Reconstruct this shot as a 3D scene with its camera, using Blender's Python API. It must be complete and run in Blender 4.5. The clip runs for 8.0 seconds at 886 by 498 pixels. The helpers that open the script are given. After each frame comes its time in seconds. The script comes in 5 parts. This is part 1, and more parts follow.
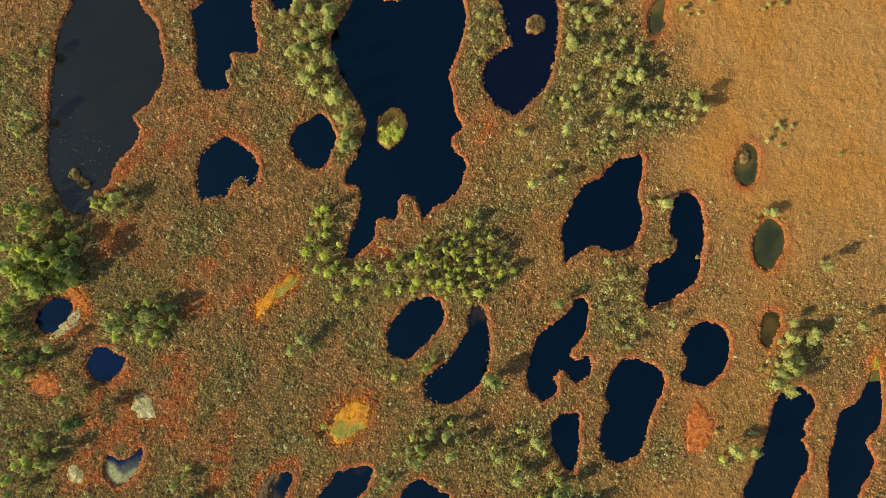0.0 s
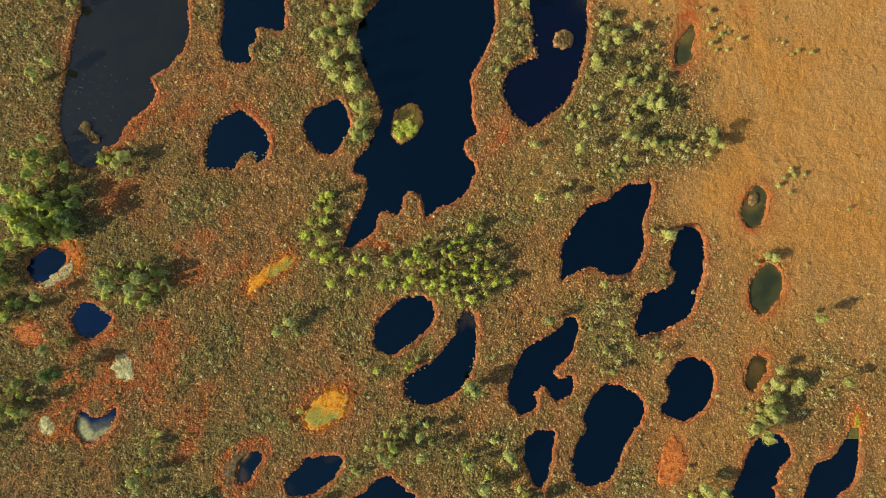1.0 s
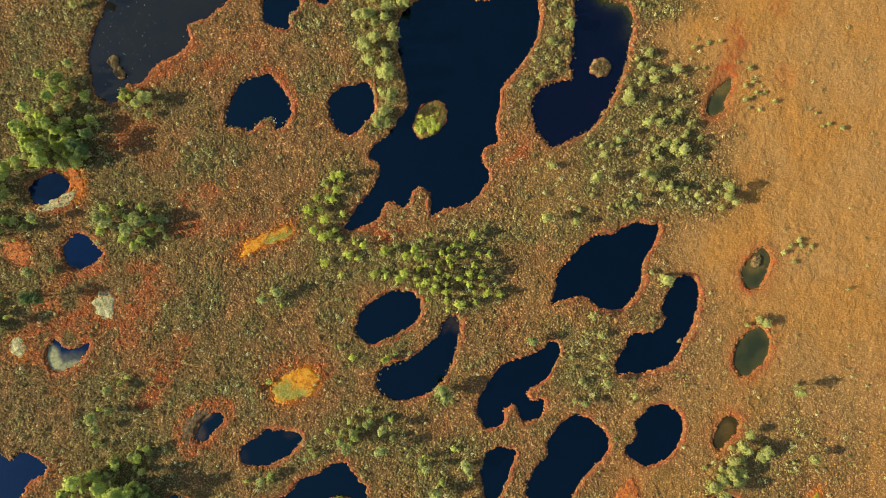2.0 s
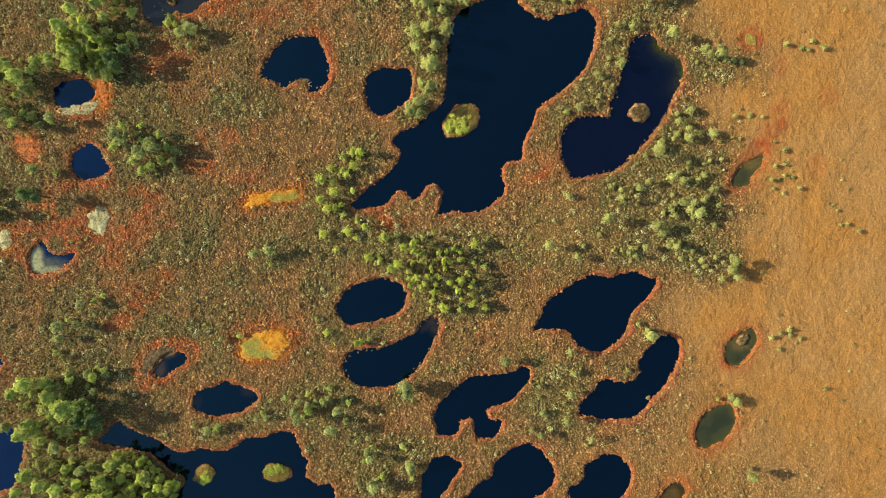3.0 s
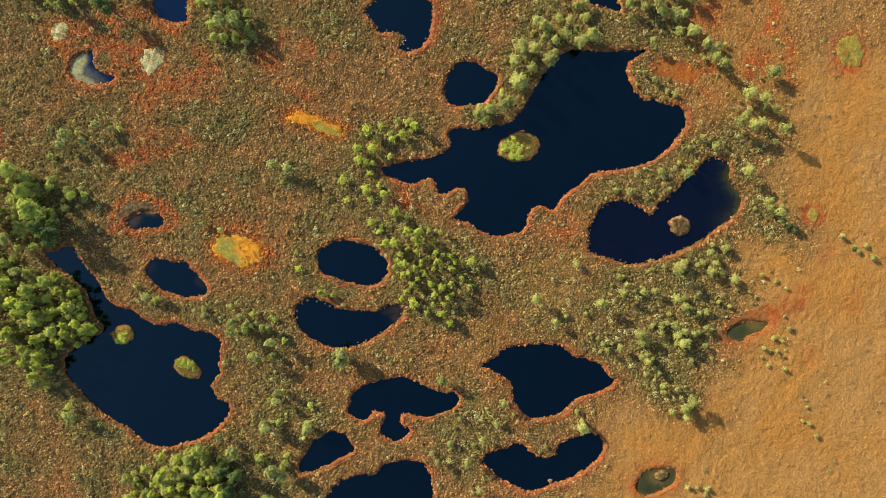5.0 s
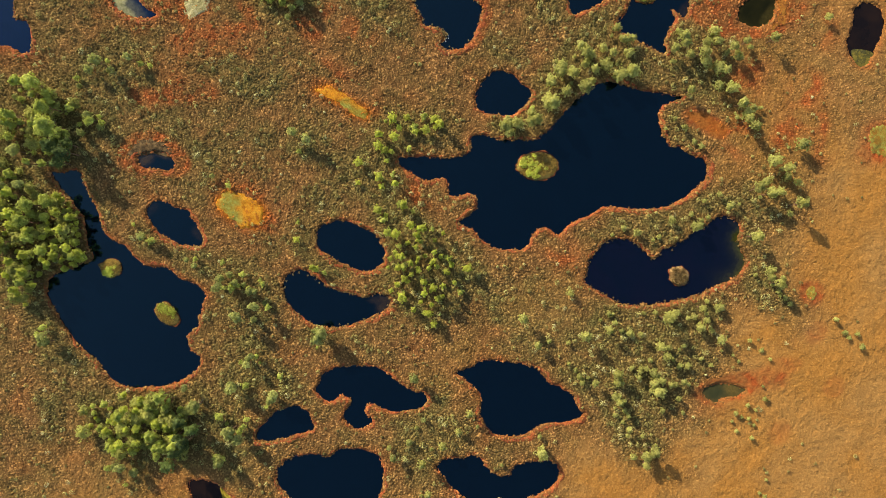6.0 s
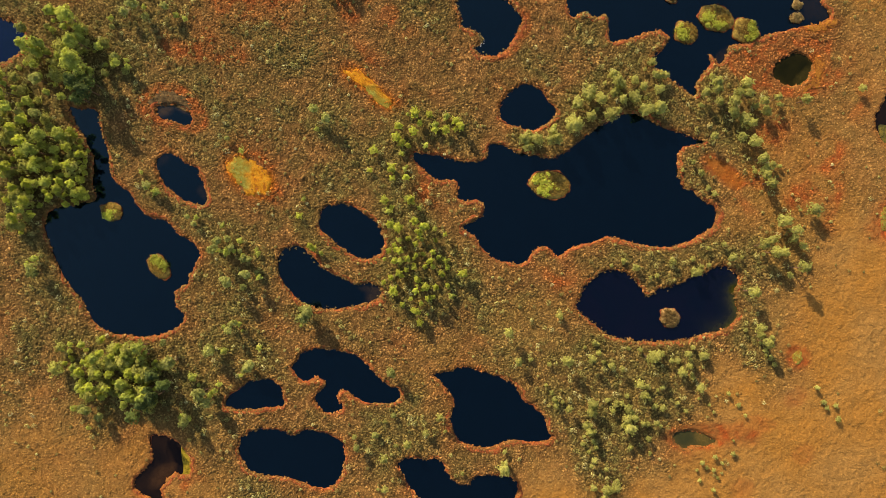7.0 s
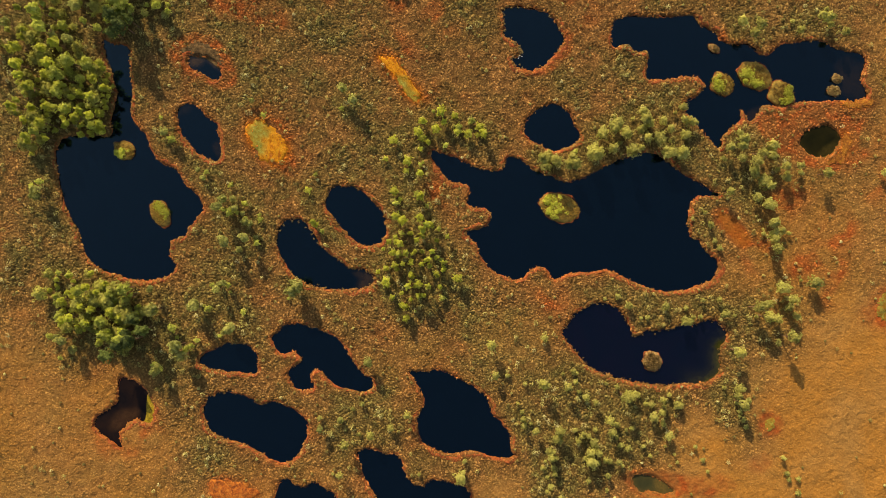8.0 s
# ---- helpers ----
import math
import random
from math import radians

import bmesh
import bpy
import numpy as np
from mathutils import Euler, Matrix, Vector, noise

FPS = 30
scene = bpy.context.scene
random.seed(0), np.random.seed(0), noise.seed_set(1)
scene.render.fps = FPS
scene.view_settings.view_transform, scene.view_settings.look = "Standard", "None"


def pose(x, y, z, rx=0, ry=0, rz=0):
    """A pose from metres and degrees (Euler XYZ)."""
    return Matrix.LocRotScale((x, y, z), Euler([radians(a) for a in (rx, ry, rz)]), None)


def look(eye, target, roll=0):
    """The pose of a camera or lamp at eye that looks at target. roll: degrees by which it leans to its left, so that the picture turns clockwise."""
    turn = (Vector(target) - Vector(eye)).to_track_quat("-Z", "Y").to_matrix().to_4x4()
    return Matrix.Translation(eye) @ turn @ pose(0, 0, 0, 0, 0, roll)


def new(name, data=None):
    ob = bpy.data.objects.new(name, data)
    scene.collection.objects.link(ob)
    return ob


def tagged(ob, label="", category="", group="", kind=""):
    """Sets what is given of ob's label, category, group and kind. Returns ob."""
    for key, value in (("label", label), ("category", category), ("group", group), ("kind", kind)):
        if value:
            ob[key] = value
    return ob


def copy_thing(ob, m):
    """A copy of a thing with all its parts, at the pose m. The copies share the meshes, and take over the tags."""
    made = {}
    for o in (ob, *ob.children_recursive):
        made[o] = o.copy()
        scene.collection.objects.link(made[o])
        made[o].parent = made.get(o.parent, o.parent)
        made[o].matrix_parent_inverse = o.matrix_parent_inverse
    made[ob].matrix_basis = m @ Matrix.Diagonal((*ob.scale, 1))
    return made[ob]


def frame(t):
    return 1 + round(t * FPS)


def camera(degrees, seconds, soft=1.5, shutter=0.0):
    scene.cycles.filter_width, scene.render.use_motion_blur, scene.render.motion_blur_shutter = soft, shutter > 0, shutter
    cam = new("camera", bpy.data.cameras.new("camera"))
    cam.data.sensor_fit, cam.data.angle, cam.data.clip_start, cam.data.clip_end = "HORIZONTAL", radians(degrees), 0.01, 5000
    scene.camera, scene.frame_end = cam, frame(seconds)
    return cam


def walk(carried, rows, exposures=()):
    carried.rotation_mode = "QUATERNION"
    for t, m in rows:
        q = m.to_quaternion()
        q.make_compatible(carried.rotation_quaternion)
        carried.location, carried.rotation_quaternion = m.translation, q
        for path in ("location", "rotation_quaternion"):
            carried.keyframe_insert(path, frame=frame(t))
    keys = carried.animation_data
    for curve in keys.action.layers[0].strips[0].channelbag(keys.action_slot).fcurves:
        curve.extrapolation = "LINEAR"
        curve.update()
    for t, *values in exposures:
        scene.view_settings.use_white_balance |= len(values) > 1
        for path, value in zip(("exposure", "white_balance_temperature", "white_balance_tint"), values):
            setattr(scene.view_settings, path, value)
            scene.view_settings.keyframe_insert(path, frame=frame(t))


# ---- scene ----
# A peat bog with dark pools, dwarf pines and a dry sedge fen, seen straight down from a hovering, turning drone.
cam = camera(74.0, 8.0, soft=0.85)
walk(cam, [
    (0.0, pose(-0.94, -0.34, 104.89, 0, 0, -40.42)),
    (0.5, pose(-0.77, -0.29, 104.76, 0, 0, -37.13)),
    (1.0, pose(-0.60, -0.26, 104.64, 0, 0, -32.85)),
    (1.5, pose(-0.46, -0.22, 104.52, 0, 0, -27.84)),
    (3.0, pose(-0.00, -0.06, 104.19, 0, 0, -7.38)),
    (3.5, pose(0.06, 0.04, 104.10, 0, 0, 0.01)),
    (4.0, pose(0.11, 0.15, 104.01, 0, 0, 7.53)),
    (4.5, pose(0.14, 0.27, 103.93, 0, 0, 14.56)),
    (6.0, pose(0.16, 0.65, 103.76, 0, 0, 33.18)),
    (6.5, pose(0.15, 0.79, 103.73, 0, 0, 38.01)),
    (7.0, pose(0.13, 0.93, 103.71, 0, 0, 43.14)),
    (7.5, pose(0.06, 1.02, 103.70, 0, 0, 48.17)),
    (8.0, pose(-0.02, 1.12, 103.71, 0, 0, 54.15)),
], exposures=[(0.0, 0.67, 7500, 11), (3.5, 0.86, 6950, 11), (4.5, 0.82, 7150, 12), (6.5, 0.67, 8400, 16), (8.0, 0.50, 10300, 21)])

# ---- world and sun ----
SUN_UP = radians(28)      # height of the sun
SUN_FROM = radians(166)   # bearing that the light comes from, counted from +x towards +y
sky_world = bpy.data.worlds.new("sky")
scene.world = sky_world
sky_world.use_nodes = True
wn = sky_world.node_tree
wn.nodes.clear()
sky = wn.nodes.new("ShaderNodeTexSky")
sky.sky_type = 'NISHITA'
sky.sun_disc = False
sky.sun_elevation = SUN_UP
sky.sun_rotation = radians(90) - SUN_FROM
bg = wn.nodes.new("ShaderNodeBackground")
bg.inputs["Strength"].default_value = 0.15
wo = wn.nodes.new("ShaderNodeOutputWorld")
wn.links.new(sky.outputs[0], bg.inputs[0])
wn.links.new(bg.outputs[0], wo.inputs[0])

sun_data = bpy.data.lights.new("sun", 'SUN')
sun_data.energy = 4.75
sun_data.angle = radians(0.53)
sun_data.color = (1.0, 0.89, 0.72)
sun = new("sun", sun_data)
sun_way = Vector((math.cos(SUN_UP) * math.cos(SUN_FROM), math.cos(SUN_UP) * math.sin(SUN_FROM), math.sin(SUN_UP)))
sun.matrix_world = look(sun_way * 300, (0, 0, 0))

WATER = -0.16             # level of the water below the bog's surface


# ---- materials ----
def material(name):
    m = bpy.data.materials.new(name)
    m.use_nodes = True
    t = m.node_tree
    return m, t, t.nodes["Principled BSDF"]


def node(t, kind, **values):
    n = t.nodes.new(kind)
    for key, value in values.items():
        n.inputs[key].default_value = value
    return n


def ground_place(t):
    return t.nodes.new("ShaderNodeNewGeometry").outputs["Position"]


def noise_tex(t, place, scale, detail=3.0, rough=0.6, distortion=0.0):
    n = node(t, "ShaderNodeTexNoise", Scale=scale, Detail=detail, Roughness=rough, Distortion=distortion)
    t.links.new(place, n.inputs["Vector"])
    return n.outputs["Fac"]


def ramp(t, fac, *stops):
    n = t.nodes.new("ShaderNodeValToRGB")
    e = n.color_ramp.elements
    while len(e) < len(stops):
        e.new(0.5)
    for el, (p, c) in zip(e, stops):
        el.position = p
        el.color = (*c, 1) if len(c) == 3 else c
    t.links.new(fac, n.inputs[0])
    return n.outputs["Color"]


def mixed(t, fac, a, b, blend='MIX'):
    n = t.nodes.new("ShaderNodeMix")
    n.data_type = 'RGBA'
    n.blend_type = blend
    for sock, value in ((n.inputs["Factor"], fac), (n.inputs["A"], a), (n.inputs["B"], b)):
        if isinstance(value, bpy.types.NodeSocket):
            t.links.new(value, sock)
        elif isinstance(value, (int, float)):
            sock.default_value = value
        else:
            sock.default_value = (*value, 1)
    return n.outputs["Result"]


def maths(t, op, a, b=0.0, clamp=False):
    n = t.nodes.new("ShaderNodeMath")
    n.operation = op
    n.use_clamp = clamp
    for sock, value in zip(n.inputs, (a, b)):
        if isinstance(value, (int, float)):
            sock.default_value = value
        else:
            t.links.new(value, sock)
    return n.outputs[0]


def attribute(t, name):
    n = t.nodes.new("ShaderNodeAttribute")
    n.attribute_name = name
    return n.outputs["Fac"]


def bump(t, bsdf, height, strength, distance):
    n = node(t, "ShaderNodeBump", Strength=strength, Distance=distance)
    t.links.new(height, n.inputs["Height"])
    t.links.new(n.outputs[0], bsdf.inputs["Normal"])


def bog_colours(t, place, kind=None):
    """The plant cover by what grows there: heath, tan sedge fen, dark scrub, red peat moss."""
    fine = noise_tex(t, place, 3.4, 4.0, 0.75)
    wide = noise_tex(t, place, 0.2, 1.5, 0.5, 0.6)
    mid = noise_tex(t, place, 0.5, 1.5, 0.5, 0.6)
    drift = noise_tex(t, place, 0.07, 2.0, 0.5, 0.4)
    heath = ramp(t, fine, (0.25, (0.134, 0.071, 0.027)), (0.5, (0.243, 0.134, 0.050)), (0.75, (0.360, 0.211, 0.083)))
    olive = ramp(t, fine, (0.25, (0.084, 0.056, 0.021)), (0.5, (0.162, 0.108, 0.039)), (0.75, (0.270, 0.187, 0.070)))
    fen = mixed(t, ramp(t, drift, (0.4, (0, 0, 0)), (0.6, (1, 1, 1))),
                ramp(t, fine, (0.2, (0.207, 0.096, 0.023)), (0.5, (0.291, 0.144, 0.035)), (0.8, (0.348, 0.191, 0.055))),
                ramp(t, fine, (0.2, (0.197, 0.102, 0.032)), (0.5, (0.277, 0.153, 0.048)), (0.8, (0.348, 0.209, 0.075))))
    rust = ramp(t, fine, (0.25, (0.170, 0.054, 0.020)), (0.5, (0.295, 0.092, 0.030)), (0.75, (0.39, 0.15, 0.048)))
    scrub = ramp(t, fine, (0.25, (0.050, 0.048, 0.018)), (0.5, (0.118, 0.104, 0.036)), (0.75, (0.225, 0.203, 0.077)))
    patch = ramp(t, wide, (0.42, (0, 0, 0)), (0.6, (1, 1, 1)))
    if kind:
        patch = maths(t, 'ADD', maths(t, 'MULTIPLY', patch, 0.7), maths(t, 'MULTIPLY', kind, 0.3), True)
    c = mixed(t, patch, heath, olive)
    clump = noise_tex(t, place, 0.9, 3.0, 0.65, 0.3)
    c = mixed(t, 1.0, c, ramp(t, clump, (0.36, (0.56, 0.58, 0.58)), (0.52, (1.0, 1.0, 1.0)), (0.68, (1.14, 1.12, 1.10))), 'MULTIPLY')
    blotch = ramp(t, mid, (0.45, (0, 0, 0)), (0.65, (1, 1, 1)))
    sc = maths(t, 'MULTIPLY', attribute(t, "scrub"), maths(t, 'ADD', maths(t, 'MULTIPLY', blotch, 0.45), 0.6), True)
    c = mixed(t, sc, c, scrub)
    c = mixed(t, attribute(t, "fen"), c, mixed(t, maths(t, 'MULTIPLY', blotch, 0.16), fen, olive))
    rd = maths(t, 'MULTIPLY', attribute(t, "moss"), maths(t, 'ADD', maths(t, 'MULTIPLY', blotch, 0.55), 0.48), True)
    # moss in the wet hollows of the fen is darker
    rust = mixed(t, attribute(t, "fen"), rust, mixed(t, 1.0, rust, (0.92, 0.72, 0.60), 'MULTIPLY'))
    c = mixed(t, rd, c, rust)
    amber = ramp(t, fine, (0.25, (0.20, 0.065, 0.012)), (0.5, (0.37, 0.125, 0.018)), (0.75, (0.46, 0.19, 0.03)))
    return mixed(t, attribute(t, "gold"), c, amber), fine


def make_ground():
    m, t, b = material("bog_ground")
    place = ground_place(t)
    colour, fine = bog_colours(t, place)
    # ground colour darkened to stand for the shade between tufts, least so in the fen
    gap_shade = mixed(t, attribute(t, "fen"), (0.60, 0.58, 0.56), (0.93, 0.92, 0.90))
    t.links.new(mixed(t, 1.0, colour, gap_shade, 'MULTIPLY'), b.inputs["Base Color"])
    b.inputs["Roughness"].default_value = 0.95
    b.inputs["Specular IOR Level"].default_value = 0.1
    v = node(t, "ShaderNodeTexVoronoi", Scale=2.1)
    v.feature = 'SMOOTH_F1'
    t.links.new(place, v.inputs["Vector"])
    h = maths(t, 'ADD', maths(t, 'MULTIPLY', v.outputs["Distance"], -1.0), maths(t, 'MULTIPLY', fine, 0.6))
    bump(t, b, h, 0.45, 0.3)
    return m


def make_tufts():
    m, t, b = material("heath_tufts")
    place = ground_place(t)
    rnd = t.nodes.new("ShaderNodeNewGeometry").outputs["Random Per Island"]
    colour, fine = bog_colours(t, place, maths(t, 'FRACT', maths(t, 'MULTIPLY', rnd, 37.0)))
    wilted = ramp(t, rnd, (0.0, (0.64, 0.62, 0.60)), (0.5, (0.98, 0.97, 0.95)), (0.8, (1.28, 1.27, 1.23)), (1.0, (1.95, 1.95, 1.87)))
    shade = mixed(t, maths(t, 'MULTIPLY', attribute(t, "fen"), 0.8), wilted, (1.0, 1.0, 1.0))
    t.links.new(mixed(t, 1.0, colour, shade, 'MULTIPLY'), b.inputs["Base Color"])
    b.inputs["Roughness"].default_value = 0.95
    b.inputs["Specular IOR Level"].default_value = 0.1
    return m


def make_foliage(name, dark, light, glow=0.42):
    m, t, b = material(name)
    info = t.nodes.new("ShaderNodeObjectInfo").outputs["Random"]
    rnd = t.nodes.new("ShaderNodeNewGeometry").outputs["Random Per Island"]
    f = maths(t, 'ADD', maths(t, 'MULTIPLY', info, 0.5), maths(t, 'MULTIPLY', rnd, 0.5))
    c = ramp(t, f, (0.1, dark), (0.9, light))
    t.links.new(c, b.inputs["Base Color"])
    b.inputs["Roughness"].default_value = 0.85
    b.inputs["Specular IOR Level"].default_value = 0.15
    thin = t.nodes.new("ShaderNodeBsdfTranslucent")
    t.links.new(c, thin.inputs["Color"])
    mix = node(t, "ShaderNodeMixShader", Fac=glow)
    t.links.new(b.outputs[0], mix.inputs[1])
    t.links.new(thin.outputs[0], mix.inputs[2])
    t.links.new(mix.outputs[0], t.nodes["Material Output"].inputs["Surface"])
    return m


def make_bush():
    m, t, b = material("bush_leaves")
    tone = attribute(t, "tone")
    rnd = t.nodes.new("ShaderNodeNewGeometry").outputs["Random Per Island"]
    f = maths(t, 'ADD', maths(t, 'MULTIPLY', tone, 0.85), maths(t, 'MULTIPLY', rnd, 0.15))
    c = ramp(t, f, (0.0, (0.115, 0.11, 0.04)), (0.45, (0.20, 0.19, 0.065)), (0.7, (0.31, 0.325, 0.11)), (0.85, (0.40, 0.415, 0.17)), (1.0, (0.44, 0.45, 0.27)))
    t.links.new(c, b.inputs["Base Color"])
    b.inputs["Roughness"].default_value = 0.9
    b.inputs["Specular IOR Level"].default_value = 0.1
    return m


def make_bark():
    m, t, b = material("pine_bark")
    f = noise_tex(t, ground_place(t), 9.0, 5.0)
    t.links.new(ramp(t, f, (0.3, (0.06, 0.035, 0.02)), (0.7, (0.2, 0.11, 0.06))), b.inputs["Base Color"])
    b.inputs["Roughness"].default_value = 0.9
    bump(t, b, f, 0.6, 0.05)
    return m


def make_water(name, deep, murk, bed=(0.05, 0.034, 0.014), bed_light=(0.09, 0.065, 0.028), mirror=1.0, tint=(0.25, 0.72, 1.0)):
    """Still water that mirrors the sky; where it is shallow the bed shows through."""
    m, t, b = material(name)
    place = ground_place(t)
    f = noise_tex(t, place, 0.25, 3.0, 0.55, 0.6)
    g = noise_tex(t, place, 1.6, 4.0, 0.65, 0.5)
    c = ramp(t, f, (0.35, deep), (0.7, murk))
    floor = ramp(t, g, (0.35, bed), (0.65, bed_light))
    t.links.new(mixed(t, attribute(t, "shallow"), c, floor), b.inputs["Base Color"])
    b.inputs["Roughness"].default_value = 0.08
    b.inputs["IOR"].default_value = 1.333
    b.inputs["Specular IOR Level"].default_value = mirror
    b.inputs["Specular Tint"].default_value = (*tint, 1)
    bump(t, b, noise_tex(t, place, 3.0, 2.0), 0.02, 0.02)
    return m


def make_mat(name, dark, mid, light, gloss=0.85, lime=None):
    m, t, b = material(name)
    place = ground_place(t)
    f = noise_tex(t, place, 1.3, 5.0, 0.7, 0.8)
    g = noise_tex(t, place, 6.0, 4.0, 0.7)
    c = ramp(t, f, (0.38, dark), (0.5, mid), (0.62, light))
    if lime:
        c = mixed(t, attribute(t, "lime"), c, ramp(t, f, *zip((0.38, 0.5, 0.62), lime)))
    grain = ramp(t, g, (0.3, (0.45, 0.45, 0.45)), (0.5, (1.0, 1.0, 1.0)), (0.7, (1.35, 1.35, 1.35)))
    t.links.new(mixed(t, 0.8, c, grain, 'MULTIPLY'), b.inputs["Base Color"])
    b.inputs["Roughness"].default_value = gloss
    b.inputs["Specular IOR Level"].default_value = 0.2
    bump(t, b, g, 0.8, 0.15)
    return m


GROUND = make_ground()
TUFT = make_tufts()
BARK = make_bark()
NEEDLES = make_foliage("pine_needles", (0.22, 0.28, 0.062), (0.60, 0.68, 0.17))
LIME_NEEDLES = make_foliage("lime_pine_needles", (0.31, 0.355, 0.068), (0.68, 0.76, 0.17), 0.6)
# dark green that puts a stand's shaded side into the needle colour
SHADE_SIDE_NEEDLES = make_foliage("shade_side_pine_needles", (0.05, 0.085, 0.035), (0.19, 0.27, 0.08))
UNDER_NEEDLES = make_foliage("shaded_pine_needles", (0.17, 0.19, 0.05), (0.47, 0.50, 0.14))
PALE_NEEDLES = make_foliage("pale_pine_needles", (0.22, 0.24, 0.072), (0.50, 0.525, 0.165))
SAGE_NEEDLES = make_foliage("grey_green_needles", (0.17, 0.205, 0.066), (0.48, 0.525, 0.18))
BUSH = make_bush()
# blue in these two base colours stands in for part of the mirrored sky
PEAT_WATER = make_water("peat_water", (0.0001, 0.0010, 0.0032), (0.0001, 0.0014, 0.0042), (0.022, 0.014, 0.006), (0.045, 0.028, 0.011), 1.0)
SKY_BLUE_WATER = make_water("sky_blue_water", (0.0002, 0.0035, 0.022), (0.0004, 0.0045, 0.026), (0.16, 0.165, 0.06), (0.31, 0.31, 0.15), 0.7)
GREY_WATER = make_water("silty_water", (0.0052, 0.0068, 0.0058), (0.0090, 0.0092, 0.0062), mirror=0.9, tint=(0.75, 0.85, 0.9))
BROWN_WATER = make_water("brown_water", (0.0045, 0.0035, 0.0035), (0.011, 0.0065, 0.0045), (0.026, 0.013, 0.007), (0.045, 0.024, 0.011), 0.3, (0.8, 0.8, 1.0))
DIM_WATER = make_water("dim_green_water", (0.005, 0.006, 0.002), (0.010, 0.010, 0.003), (0.022, 0.020, 0.006), (0.042, 0.035, 0.010), 0.2, (0.8, 1.0, 0.8))
TAN_WATER = make_water("tan_shallow_water", (0.018, 0.015, 0.006), (0.030, 0.024, 0.009), (0.048, 0.034, 0.012), (0.085, 0.056, 0.018), 0.25, (0.9, 0.9, 1.0))
GREEN_WATER = make_water("algae_water", (0.017, 0.024, 0.013), (0.036, 0.040, 0.016), (0.070, 0.056, 0.016), (0.13, 0.090, 0.026), 0.3, (0.8, 1.0, 0.9))
VIOLET_WATER = make_water("violet_peat_water", (0.0006, 0.0016, 0.0066), (0.0014, 0.0016, 0.0070), (0.020, 0.024, 0.003), (0.048, 0.050, 0.008), 0.9, (0.34, 0.66, 1.0))
GOLD_MOSS = make_mat("golden_moss", (0.27, 0.095, 0.008), (0.42, 0.175, 0.010), (0.42, 0.22, 0.020), lime=((0.19, 0.13, 0.014), (0.18, 0.175, 0.028), (0.20, 0.23, 0.055)))
AMBER_MOSS = make_mat("amber_moss", (0.15, 0.052, 0.012), (0.25, 0.098, 0.015), (0.30, 0.14, 0.022))
LIME_MOSS = make_mat("lime_moss", (0.20, 0.10, 0.012), (0.19, 0.15, 0.025), (0.20, 0.21, 0.045))
YELLOW_MOSS = make_mat("yellow_shore_moss", (0.14, 0.11, 0.010), (0.24, 0.19, 0.016), (0.32, 0.24, 0.03))
PALE_MOSS = make_mat("pale_moss", (0.15, 0.145, 0.055), (0.28, 0.27, 0.125), (0.39, 0.375, 0.20))
RUST_MOSS = make_mat("rust_moss", (0.16, 0.046, 0.013), (0.33, 0.092, 0.018), (0.42, 0.155, 0.030))
BANK_MOSS = make_mat("bank_moss", (0.10, 0.032, 0.013), (0.24, 0.060, 0.020), (0.34, 0.105, 0.033))
FEN_BANK = make_mat("fen_bank_moss", (0.09, 0.045, 0.014), (0.19, 0.085, 0.022), (0.26, 0.125, 0.035))
ALGAE = make_mat("shore_algae", (0.035, 0.036, 0.010), (0.085, 0.080, 0.014), (0.16, 0.13, 0.020), 0.5)
SEDGE = make_mat("islet_sedge", (0.10, 0.075, 0.02), (0.20, 0.15, 0.035), (0.30, 0.22, 0.055))
MUD = make_mat("peat_mud", (0.040, 0.028, 0.014), (0.085, 0.058, 0.026), (0.14, 0.095, 0.042), 0.95)
SEDGE_LEAF = make_foliage("sedge_leaves", (0.09, 0.05, 0.016), (0.42, 0.29, 0.075))
DRY_SEDGE = make_mat("dry_islet_sedge", (0.10, 0.06, 0.025), (0.23, 0.145, 0.055), (0.34, 0.24, 0.105))
DRY_LEAF = make_foliage("dry_heath_leaves", (0.13, 0.08, 0.03), (0.40, 0.32, 0.14))
FLECK = make_mat("pale_flecks", (0.4, 0.4, 0.38), (0.55, 0.55, 0.52), (0.7, 0.7, 0.68))


# ---- plan of the bog: shorelines in metres ----
SHORES = {}
SHORES["great"] = [(9.6, 41.9), (7.6, 40.6), (6.4, 39.1), (5.9, 36.6), (5.1, 34.1), (4.7, 30.1), (3.4, 26.1), (1.6, 24.6), (-1.9, 22.4), (-3.9, 21.9), (-6.4, 20.1), (-5.1, 17.9), (-7.2, 15.1), (-9.4, 13.6), (-11.9, 12.3), (-15.2, 9.6), (-11.9, 8.8), (-8.9, 9.1), (-7.8, 10.5), (-6.2, 11.1), (-4.2, 9.5), (-2.9, 9.6), (-1.7, 11.3), (0.3, 11.4), (1.3, 9.6), (-0.1, 6.3), (2.6, 6.4), (6.6, 5.7), (9.6, 6.7), (12.4, 9.1), (12, 11.6), (13.1, 13.9), (15.8, 13.9), (16.6, 17.1), (18.8, 20.1), (20.1, 22.6), (23.6, 24.6), (27.6, 27.1), (30.4, 30.6), (32.1, 35.9), (30.6, 38.9), (27.6, 38.6), (25.6, 38.8), (23.6, 37.9), (20.6, 39.6), (18.8, 42.1), (19.4, 44.1), (20.9, 46.3), (18.4, 45.3), (14.6, 43.5)]
